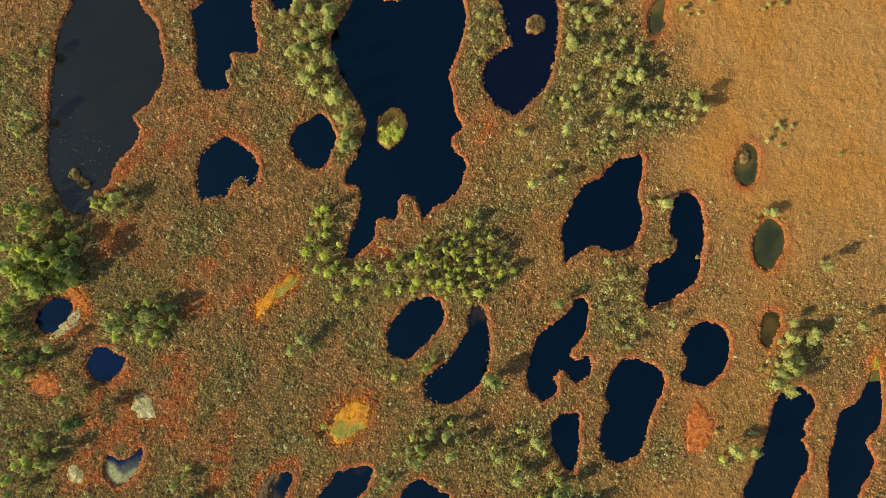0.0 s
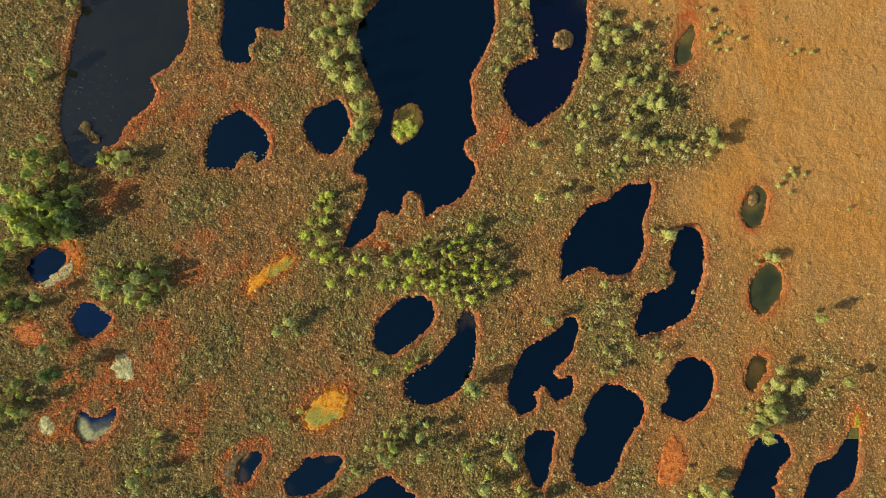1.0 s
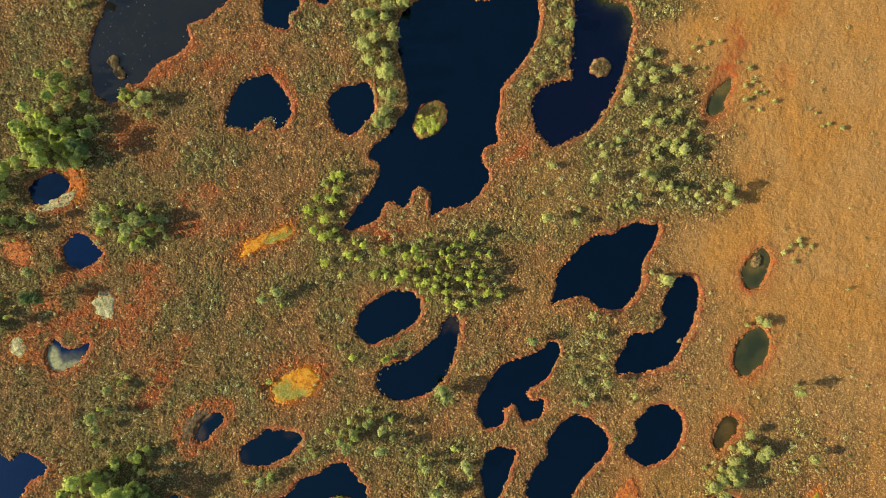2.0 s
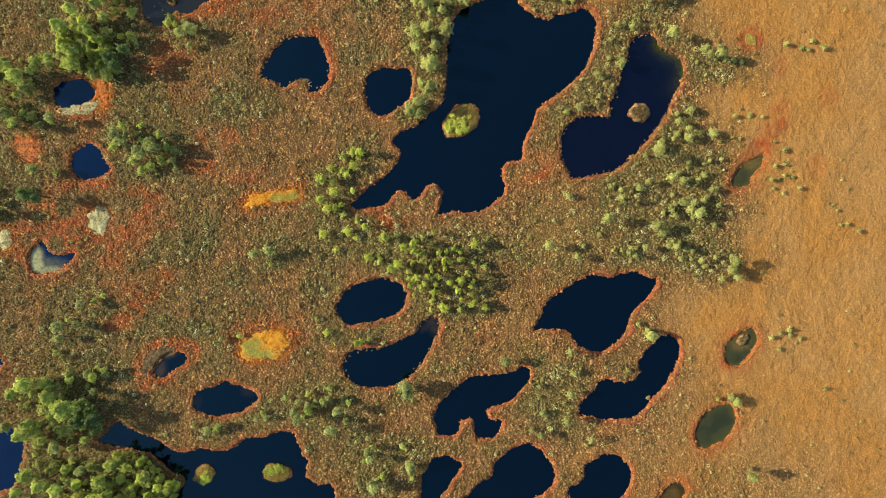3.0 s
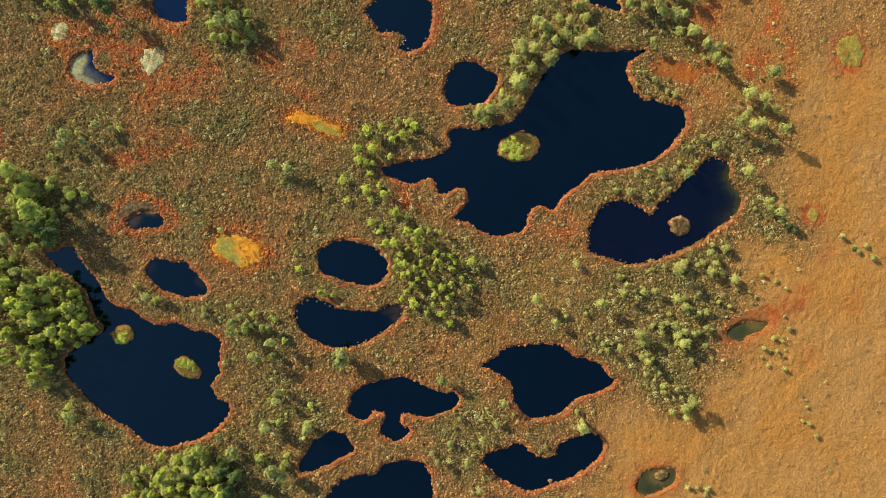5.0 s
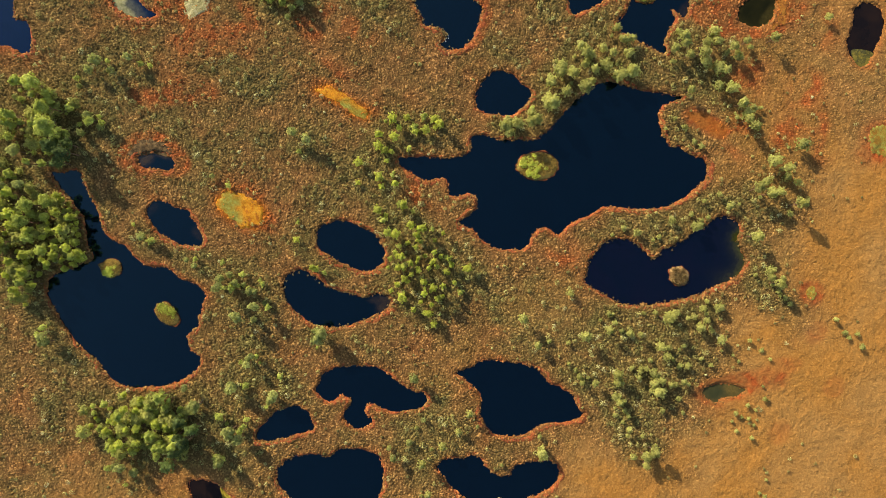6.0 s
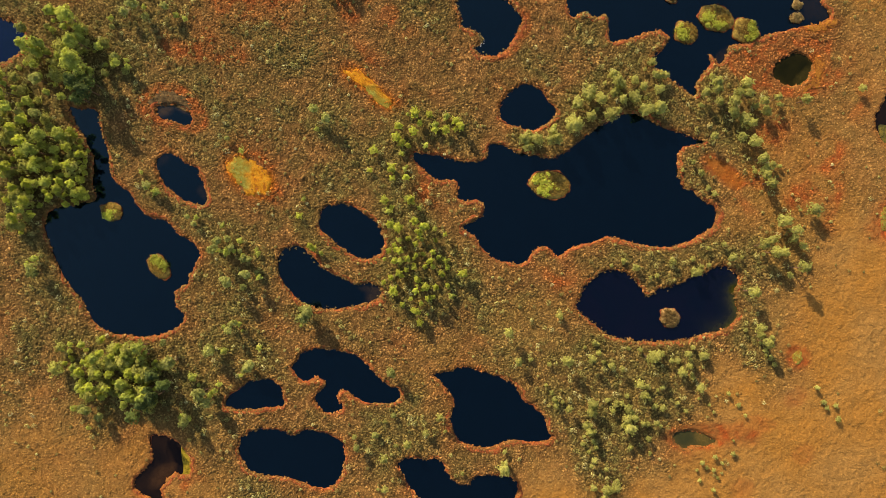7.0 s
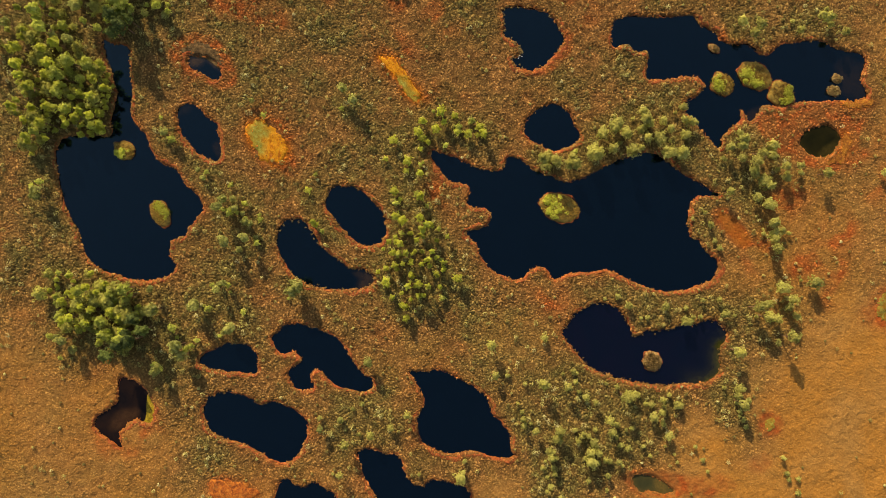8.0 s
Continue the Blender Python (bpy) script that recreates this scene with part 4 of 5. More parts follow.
def gilding(x, y):
    """How much orange-gold moss grows round the moss mats."""
    gold = np.zeros(x.shape)
    for key in ("gold", "streak", "pale_b", "pale_a", "ember", "north_gold", "pit_gold", "gold_tip"):
        c = MAT_CURVES[key]
        near = (x > c[:, 0].min() - 4) & (x < c[:, 0].max() + 4) & (y > c[:, 1].min() - 4) & (y < c[:, 1].max() + 4)
        gold[near] += (0.5 if key in ("pit_gold", "north_gold") else 1.0) * np.exp(-np.maximum(away(x[near], y[near], c), 0) / 0.55) * step(-0.5, 0.5, wave(x[near], y[near], 2.2, 51) + 0.5 * wave(x[near], y[near], 0.7, 52))
    strip = away(x, y, HOLLOW_CURVES[1])
    return np.clip(gold + 0.5 * step(0.7, -0.3, strip + 0.4 * wave(x, y, 1.2, 53)), 0, 1)


def height(x, y, d):
    bank = step(-0.7, 0.55, d)
    rough = 0.07 * wave(x, y, 0.75, 21) + 0.05 * wave(x, y, 0.5, 22) + 0.10 * wave(x, y, 2.4, 23)
    return -0.75 + bank * (0.95 + rough * step(0.0, 0.8, d)) + 0.12 * step(0.3, 3.0, d) * wave(x, y, 11, 24)


def put_mesh(name, verts, faces, mat, values=None):
    """One object of a mesh from arrays; faces all have the same number of corners."""
    me = bpy.data.meshes.new(name)
    n = faces.shape[1]
    me.vertices.add(len(verts))
    me.vertices.foreach_set("co", np.ascontiguousarray(verts, dtype=np.float32).ravel())
    me.loops.add(faces.size)
    me.loops.foreach_set("vertex_index", np.ascontiguousarray(faces, dtype=np.int32).ravel())
    me.polygons.add(len(faces))
    me.polygons.foreach_set("loop_start", np.arange(0, faces.size, n, dtype=np.int32))
    me.update(calc_edges=True)
    for key, value in (values or {}).items():
        me.attributes.new(key, 'FLOAT', 'POINT').data.foreach_set("value", np.ascontiguousarray(value, dtype=np.float32))
    me.materials.append(mat)
    return new(name, me)


# ---- the ground: one sheet, fine under the camera and coarse out to the horizon ----
CELL = 0.3
inner = np.arange(-94, 94 + CELL / 2, CELL)
outer = 94 + np.cumsum(1.2 * 1.28 ** np.arange(27))
line = np.concatenate([-outer[::-1], inner, outer])
gx, gy = np.meshgrid(line, line)
gx, gy = gx.ravel(), gy.ravel()
far = (abs(gx) > 95) | (abs(gy) > 95)
gd = np.full(gx.shape, 30.0)
gd[~far] = shore_away(gx[~far], gy[~far])
gz = height(gx, gy, gd)
gfen, gscrub, gmoss = cover(gx, gy, gd)
side = len(line)
idx = np.arange(side * side).reshape(side, side)
quads = np.stack([idx[:-1, :-1], idx[:-1, 1:], idx[1:, 1:], idx[1:, :-1]], -1).reshape(-1, 4)
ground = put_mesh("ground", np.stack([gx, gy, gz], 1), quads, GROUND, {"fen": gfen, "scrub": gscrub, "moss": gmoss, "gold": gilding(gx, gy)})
ground.data.polygons.foreach_set("use_smooth", np.ones(len(quads), bool))
tagged(ground, "hummocky peat bog with brown heath, red moss and tan sedge", "ground", kind="structure")


def ground_z(x, y):
    i = int(round((y + 94) / CELL)) + len(outer)
    j = int(round((x + 94) / CELL)) + len(outer)
    return float(gz[i * side + j])


def shore_at(x, y):
    return float(shore_away(np.array([x]), np.array([y]))[0])


def leaves(rng, centre, radius, count, size):
    """Small pointed sprays of needles round a clump's centre: corners, and faces of three."""
    way = rng.normal(size=(count, 3))
    way[:, 2] = abs(way[:, 2]) * 1.1 - 0.2
    way /= np.linalg.norm(way, axis=1)[:, None]
    root = centre + way * radius * rng.uniform(0.6, 1.0, (count, 1))
    face = way + rng.normal(size=(count, 3)) * 0.35 + (0, 0, 0.25)
    across = np.cross(face, rng.normal(size=(count, 3)))
    across /= np.linalg.norm(across, axis=1)[:, None] + 1e-9
    along = np.cross(face, across)
    along /= np.linalg.norm(along, axis=1)[:, None] + 1e-9
    s = size * rng.uniform(0.6, 1.3, (count, 1))
    v = np.stack([root - across * s * 0.5 - along * s * 0.35, root + across * s * 0.5 - along * s * 0.35, root + along * s * 0.7 + way * s * 0.15], 1)
    return v.reshape(-1, 3)


# ---- pools ----
def part(name, bm, mat, parent, label=""):
    me = bpy.data.meshes.new(name)
    bm.to_mesh(me)
    bm.free()
    me.materials.append(mat)
    ob = new(name, me)
    ob.parent = parent
    return tagged(ob, label)


def sheet(name, curve, grow, z, mat, thick=0.3):
    """A closed slab with a level top that follows a shoreline a little inside the bank."""
    p = np.asarray(curve)
    t = np.roll(p, -1, 0) - np.roll(p, 1, 0)
    area = np.sum(p[:, 0] * np.roll(p[:, 1], -1) - p[:, 1] * np.roll(p[:, 0], -1))
    nrm = np.stack([t[:, 1], -t[:, 0]], 1) / (np.linalg.norm(t, axis=1)[:, None] + 1e-9) * np.sign(area)
    q = p + nrm * grow
    bm = bmesh.new()
    top = [bm.verts.new((x, y, z)) for x, y in q]
    f = bm.faces.new(top)
    low = [bm.verts.new((x, y, z - thick)) for x, y in q]
    for i in range(len(top)):
        j = (i + 1) % len(top)
        bm.faces.new((top[i], low[i], low[j], top[j]))
    bm.faces.new(low[::-1])
    bmesh.ops.triangulate(bm, faces=bm.faces[:])
    bmesh.ops.recalc_face_normals(bm, faces=bm.faces[:])
    return part(name, bm, mat, None)


# drowned ledges of the bed: centre, radii, how plainly they show, and how far from the shore if they follow it
LEDGES = {
    "crescent": [(-72.4, 7.0, 1.8, 3.0, 0.9), (-70.5, 4.9, 4.2, 1.1, 0.65), (-70.0, 6.0, 3.5, 1.5, 0.2)],
    "peat": [(-53.2, -14.6, 2.0, 1.8, 0.9), (-51.0, -12.2, 2.6, 0.9, 0.9)],
    "bean": [(-3.0, -12.6, 1.9, 2.4, 0.5), (-5.5, -13.4, 1.5, 1.0, 0.3)],
    "tear": [(-47.3, -21.6, 1.3, 1.8, 0.12), (-37.2, -20.5, 1.6, 1.2, 0.2)],
    "east": [(44.0, 28.0, 4.4, 6.0, 1.3, 0.75)],
    "north": [(18.5, 77.5, 4.0, 3.0, 0.18), (13.5, 59.5, 1.5, 2.5, 0.3)],
    "swan": [(-8.8, -62.0, 1.6, 2.6, 0.8)],
    "slick": [(56.6, 8.0, 2.0, 1.4, 0.8)],
    "brown": [(34.5, -49.0, 1.6, 1.8, 0.9)],
    "pit": [(25.8, 66.5, 1.0, 2.5, 0.7)],
    "ring": [(50.2, -23.0, 2.2, 1.8, 0.6)],
}


def water_sheet(key, curve, mat):
    """The pool's water: a level sheet with a skirt that runs in under the bank."""
    pitch = 0.4
    xs = np.arange(curve[:, 0].min() - 1, curve[:, 0].max() + 1, pitch)
    ys = np.arange(curve[:, 1].min() - 1, curve[:, 1].max() + 1, pitch)
    x, y = (g.ravel() for g in np.meshgrid(xs, ys))
    d = away(x, y, curve)
    wet = d < 0.65
    pick_up = np.cumsum(wet) - 1
    i = np.arange(len(x)).reshape(len(ys), len(xs))
    q = np.stack([i[:-1, :-1], i[:-1, 1:], i[1:, 1:], i[1:, :-1]], -1).reshape(-1, 4)
    q = pick_up[q[wet[q].all(1)]]
    x, y, d = x[wet], y[wet], d[wet]
    shallow = 0.5 * np.exp(np.minimum(d, 0) / 0.35) if key in ("green", "ring", "slick", "brown", "pit") else np.zeros(x.shape)
    for cx, cy, rx, ry, much, *along in LEDGES.get(key, ()):
        e = ((x - cx) / rx) ** 2 + ((y - cy) / ry) ** 2 + 0.35 * wave(x, y, 1.6, 61) + 0.2 * wave(x, y, 0.6, 62)
        ledge = much * step(1.6, 0.1, e)
        shallow = np.maximum(shallow, ledge * np.exp(np.minimum(d, 0) / along[0]) if along else ledge)
    n = len(x)
    top = np.stack([x, y, np.full(n, WATER)], 1)
    edge = np.concatenate([q[:, [k, (k + 1) % 4]] for k in range(4)])
    _, first, count = np.unique(np.sort(edge, 1), axis=0, return_index=True, return_counts=True)
    rim = edge[first[count == 1]]
    skirt = np.stack([rim[:, 1], rim[:, 0], rim[:, 0] + n, rim[:, 1] + n], 1)
    ob = put_mesh("water", np.concatenate([top, top - (0, 0, 0.3)]), np.concatenate([q, skirt, q[:, ::-1] + n]), mat, {"shallow": np.tile(np.clip(shallow, 0, 1), 2)})
    return ob


POOL_LOOK = {
    "grey": (GREY_WATER, "large shallow pool of grey silty water"),
    "peat": (PEAT_WATER, "small half-dried brown peat pool"),
    "swan": (BROWN_WATER, "dark brown pool with a yellow moss edge"),
    "east": (VIOLET_WATER, "dark violet peat pool with green shallows"),
    "brown": (TAN_WATER, "small shallow brown pool in red moss"),
    "green": (GREEN_WATER, "oval pool clouded with green algae"),
    "ring": (GREEN_WATER, "small green algae pool ringed with red moss"),
    "slick": (GREEN_WATER, "narrow green algae pool in a red hollow"),
    "edge": (SKY_BLUE_WATER, "deep blue pool with a red moss bank"),
    "corner": (SKY_BLUE_WATER, "deep blue pool with a red moss bank"),
    "drop": (SKY_BLUE_WATER, "small round deep blue pool"),
    "shade": (SKY_BLUE_WATER, "small blue pool in the shade of pines"),
    "crescent": (SKY_BLUE_WATER, "small blue pool with a whitish moss edge"),
    "mire": (BROWN_WATER, "dark brown pool in the tan sedge fen"),
    "pit": (DIM_WATER, "small dim green pool with a golden moss edge"),
}


FEN_POOLS = ("green", "ring", "slick", "brown", "mire", "pit")


def bank(curve, seed, full=1.0):
    """An uneven cushion of red moss along the shore, wide in some places and thin in others."""
    p = np.asarray(curve)
    fine = []
    for a, b in zip(p, np.roll(p, -1, 0)):
        k = max(1, int(np.hypot(*(b - a)) / 0.35))
        fine += [a + (b - a) * i / k for i in range(k)]
    p = np.array(fine)
    t = np.roll(p, -1, 0) - np.roll(p, 1, 0)
    area = np.sum(p[:, 0] * np.roll(p[:, 1], -1) - p[:, 1] * np.roll(p[:, 0], -1))
    nrm = np.stack([t[:, 1], -t[:, 0]], 1) / (np.linalg.norm(t, axis=1)[:, None] + 1e-9) * np.sign(area)
    x, y = p[:, 0], p[:, 1]
    # cushion widened on sun-facing banks, to put their lit look into its shape
    facing = nrm[:, 0] * -math.cos(SUN_FROM) - nrm[:, 1] * math.sin(SUN_FROM)
    wide = 0.42 + 0.3 * facing + 0.5 * wave(x, y, 5.0, seed) + 0.34 * wave(x, y, 0.8, seed + 1)
    wide = np.clip(wide * 1.25, 0.05, 1.5) * full
    inner = 0.3 * wave(x, y, 0.7, seed + 2) + 0.15 * wave(x, y, 0.4, seed + 5)
    bm = bmesh.new()
    rows = []
    for s, up in ((0.0, -0.3), (0.15, 0.0), (0.5, 0.06), (0.85, 0.03), (1.0, -0.15)):
        q = p + nrm * (inner + wide * s)[:, None]
        z = np.maximum(height(q[:, 0], q[:, 1], shore_away(q[:, 0], q[:, 1])), WATER - 0.02) + up + 0.10 * wave(q[:, 0], q[:, 1], 0.36, seed + 3)
        rows.append([bm.verts.new((*c, h)) for c, h in zip(q, z)])
    for a, b in zip(rows, rows[1:]):
        for i in range(len(a)):
            j = (i + 1) % len(a)
            bm.faces.new((a[i], a[j], b[j], b[i]))
    bmesh.ops.recalc_face_normals(bm, faces=bm.faces[:])
    for f in bm.faces:
        f.smooth = True
    return bm


def pool(key, curve, seed):
    mat, text = POOL_LOOK.get(key, (PEAT_WATER, "still dark peat-water pool with a red moss bank"))
    base = new("bog_pool")
    water = water_sheet(key, curve, mat)
    water.parent = base
    if key in FEN_POOLS:
        shore = part("moss_bank", bank(curve, seed, 0.6), FEN_BANK, base, "rusty brown moss along the shore")
    else:
        shore = part("moss_bank", bank(curve, seed), BANK_MOSS, base, "red-brown peat moss along the shore")
    if key in ("east", "heart", "bean"):
        gen = np.random.default_rng(seed)
        at = curve + gen.normal(0, 0.22, curve.shape)
        at = at[gen.uniform(size=len(at)) < 0.75]
        up = np.maximum(height(at[:, 0], at[:, 1], shore_away(at[:, 0], at[:, 1])), WATER)
        v = np.concatenate([leaves(gen, np.array([px, py, pz + 0.15]), gen.uniform(0.12, 0.24), 16, 0.14) for (px, py), pz in zip(at, up)])
        me = bpy.data.meshes.new("tussock_fringe")
        me.from_pydata(v.tolist(), [], np.arange(len(v)).reshape(-1, 3).tolist())
        me.materials.append(DRY_LEAF)
        tagged(new("tussock_fringe", me), "pale dry tussocks on the shore", kind="stuff").parent = shore
    if key in ALGAE_RIMS:
        sheet("algae_rim", rounded(ALGAE_RIMS[key]), 0.0, WATER + 0.02, YELLOW_MOSS if key == "swan" else ALGAE, 0.1).parent = water
    return tagged(base, text, "pool", "bog pools")


for i, (key, curve) in enumerate(CURVES.items()):
    pool(key, curve, 200 + 7 * i)

MAT_LOOK = {
    "pale_a": (PALE_MOSS, "pale whitish-green moss patch in a red hollow"),
    "pale_b": (PALE_MOSS, "small pale moss patch beside rust-red moss"),
    "ember": (RUST_MOSS, "bright orange-red moss cushion beside a shaded pool"),
    "rust": (RUST_MOSS, "round rust-red moss cushion in the scrub"),
    "gold": (GOLD_MOSS, "golden and lime-green floating moss mat"),
    "streak": (GOLD_MOSS, "long streak of orange and lime moss"),
    "orange": (RUST_MOSS, "faded orange moss hollow"),
    "pale_c": (PALE_MOSS, "pale moss strip at the edge of a shaded pool"),
    "sump": (LIME_MOSS, "small yellow-green moss hollow in the fen"),
    "mud": (MUD, "patch of bare dark peat mud beside a small pool"),
    "pit_gold": (AMBER_MOSS, "amber moss crescent beside a dim pool"),
    "north_gold": (AMBER_MOSS, "amber moss at the end of a long pool"),
    "green_eye": (LIME_MOSS, "green moss hollow ringed with orange moss"),
    "gold_tip": (YELLOW_MOSS, "yellow moss at the tip of a long pool"),
}


def moss_mat(key, curve, mat):
    """A flat, uneven mat of moss with a ragged edge over a closed outline."""
    p = np.asarray(curve)
    fine = []
    for a, b in zip(p, np.roll(p, -1, 0)):
        k = max(1, int(np.hypot(*(b - a)) / 0.2))
        fine += [a + (b - a) * i / k for i in range(k)]
    p = np.array(fine)
    mid = p.mean(0)
    away_mid = np.linalg.norm(p - mid, axis=1)
    ragged = 1 + (0.6 * wave(p[:, 0], p[:, 1], 1.1, 31) + 0.35 * wave(p[:, 0], p[:, 1], 0.4, 32)) / away_mid
    bm = bmesh.new()
    rings = []
    for s, up in ((1.04, -0.25), (1.0, 0.03), (0.85, 0.06), (0.7, 0.07), (0.55, 0.07), (0.4, 0.08), (0.25, 0.08), (0.12, 0.08)):
        ring = []
        for q, w in zip(p, ragged):
            x, y = mid + (q - mid) * s * w
            ring.append(bm.verts.new((x, y, max(ground_z(x, y), WATER) + up + 0.05 * noise.noise((x * 3, y * 3, 1)))))
        rings.append(ring)
    for a, b in zip(rings, rings[1:]):
        for i in range(len(a)):
            j = (i + 1) % len(a)
            bm.faces.new((a[i], a[j], b[j], b[i]))
    bm.faces.new(rings[-1])
    bmesh.ops.recalc_face_normals(bm, faces=bm.faces[:])
    for f in bm.faces:
        f.smooth = True
    ob = part("moss_mat", bm, mat, None)
    if key in LIME_IN:
        at = np.array([v.co[:2] for v in ob.data.vertices])
        x, y = at[:, 0], at[:, 1]
        green = step(0.9, -0.9, away(x, y, rounded(LIME_IN[key])) + 0.7 * wave(x, y, 1.5, 71) + 0.4 * wave(x, y, 0.5, 72))
        ob.data.attributes.new("lime", 'FLOAT', 'POINT').data.foreach_set("value", np.ascontiguousarray(green, dtype=np.float32))
    return ob


for key, curve in MAT_CURVES.items():
    mat, text = MAT_LOOK[key]
    tagged(moss_mat(key, curve, mat), text, "moss", "moss mats")


# ---- pines ----
def crown_mesh(name, seed, radius, low, high, count, size, mat):
    """A full, lumpy crown, widest below its middle, of many small sprays of needles."""
    rng = np.random.default_rng(seed)
    way = rng.normal(size=(count, 3))
    way /= np.linalg.norm(way, axis=1)[:, None]
    way[:, 2] = np.where(way[:, 2] < -0.45, -way[:, 2], way[:, 2])
    lumps = rng.normal(size=(15, 3))
    lumps[:, 2] = abs(lumps[:, 2]) * 0.9
    lumps /= np.linalg.norm(lumps, axis=1)[:, None]
    close = way @ lumps.T
    swell = np.max(np.exp((close - 1) / rng.uniform(0.03, 0.08, 15)) * rng.uniform(0.5, 1.0, 15), axis=1)
    reach = (0.55 + 0.62 * swell) * rng.uniform(0.75, 1.06, count)
    # each bough is a rounded tuft of its own
    way = way + 0.22 * lumps[close.argmax(1)] * (swell[:, None] - 0.5)
    half = (high - low) / 2
    taper = 1 - 0.15 * np.maximum(way[:, 2], 0)
    root = np.stack([way[:, 0] * radius * reach * taper, way[:, 1] * radius * reach * taper, low + half * 0.9 + way[:, 2] * half * (0.75 + 0.3 * reach)], 1)
    face = way / np.array([1, 1, half / radius]) + rng.normal(size=(count, 3)) * 0.45
    across = np.cross(face, rng.normal(size=(count, 3)))
    across /= np.linalg.norm(across, axis=1)[:, None] + 1e-9
    along = np.cross(face, across)
    along /= np.linalg.norm(along, axis=1)[:, None] + 1e-9
    s = size * rng.uniform(0.6, 1.3, (count, 1))
    v = np.stack([root - across * s * 0.5 - along * s * 0.35, root + across * s * 0.5 - along * s * 0.35, root + along * s * 0.7 + way * s * 0.15], 1).reshape(-1, 3)
    me = bpy.data.meshes.new(name)
    me.from_pydata(v.tolist(), [], np.arange(len(v)).reshape(-1, 3).tolist())
    me.materials.append(mat)
    return me


def trunk_mesh(seed, tall, thick):
    """A tapered, slightly bent trunk with a few limbs."""
    rng = random.Random(seed)
    bm = bmesh.new()

    def limb(a, b, ra, rb, steps=4, sides=6):
        a, b = Vector(a), Vector(b)
        z = (b - a).normalized()
        x = z.orthogonal().normalized()
        y = z.cross(x)
        bend = Vector((rng.uniform(-1, 1), rng.uniform(-1, 1), 0)) * (b - a).length * 0.05
        rows = []
        for k in range(steps + 1):
            s = k / steps
            mid = a.lerp(b, s) + bend * math.sin(math.pi * s)
            r = ra + (rb - ra) * s
            rows.append([bm.verts.new(mid + x * r * math.cos(i * 2 * math.pi / sides) + y * r * math.sin(i * 2 * math.pi / sides)) for i in range(sides)])
        for p, q in zip(rows, rows[1:]):
            for i in range(sides):
                bm.faces.new((p[i], p[(i + 1) % sides], q[(i + 1) % sides], q[i]))
        bm.faces.new(rows[-1])

    limb((0, 0, -0.3), (0, 0, tall * 0.95), thick, thick * 0.2, 6)
    for k in range(6):
        h = tall * rng.uniform(0.35, 0.85)
        a = rng.uniform(0, 6.28)
        r = tall * 0.17
        limb((0, 0, h), (r * math.cos(a), r * math.sin(a), h + r * 0.4), thick * 0.35, thick * 0.1, 2, 4)
    me = bpy.data.meshes.new("trunk")
    bm.to_mesh(me)
    bm.free()
    me.materials.append(BARK)
    return me


def pine(name, seed, tall, radius, count, size, mat):
    base = new(name)
    new("trunk", trunk_mesh(seed, tall * 0.9, tall * 0.018 + 0.02)).parent = base
    new("crown", crown_mesh("crown", seed, radius, max(tall * 0.25, tall - 2.3 * radius), tall, count, size, mat)).parent = base
    return base


# ---- islets: x, y, radius along, radius across, turn, dry ----
ISLETS = [
    (6.1, 22.1, 3.6, 2.35, 35, 0), (37.7, 19.4, 1.8, 1.6, 0, 1), (-47.0, -34.2, 1.9, 1.6, 20, 0), (-34.4, -35.6, 2.4, 1.6, -10, 0), (-48.9, -34.9, 0.4, 0.3, 0, 1),
    (-42.3, 52.4, 1.1, 0.9, 60, 1), (-42.1, 50.2, 1.3, 0.8, -70, 1), (5.3, 58.1, 2.1, 1.9, 10, 0), (7.5, 63.6, 3.1, 2.2, 24, 0), (12.8, 65.6, 2.3, 2.1, 0, 0),
]
ISLETS += [
    (-0.7, 60.6, 1.1, 0.7, 24, 1), (16.3, 75.0, 0.9, 0.8, 0, 1), (17.8, 73.3, 1.2, 0.9, 30, 1), (13.3, 61.1, 0.7, 0.5, 0, 1), (50.6, -22.8, 1.2, 0.8, 40, 1), (-32.8, 70.7, 0.8, 0.6, 60, 1), (-20.5, 32.6, 0.7, 0.45, 20, 1), (32.7, -30.9, 0.4, 0.3, 0, 1),
]


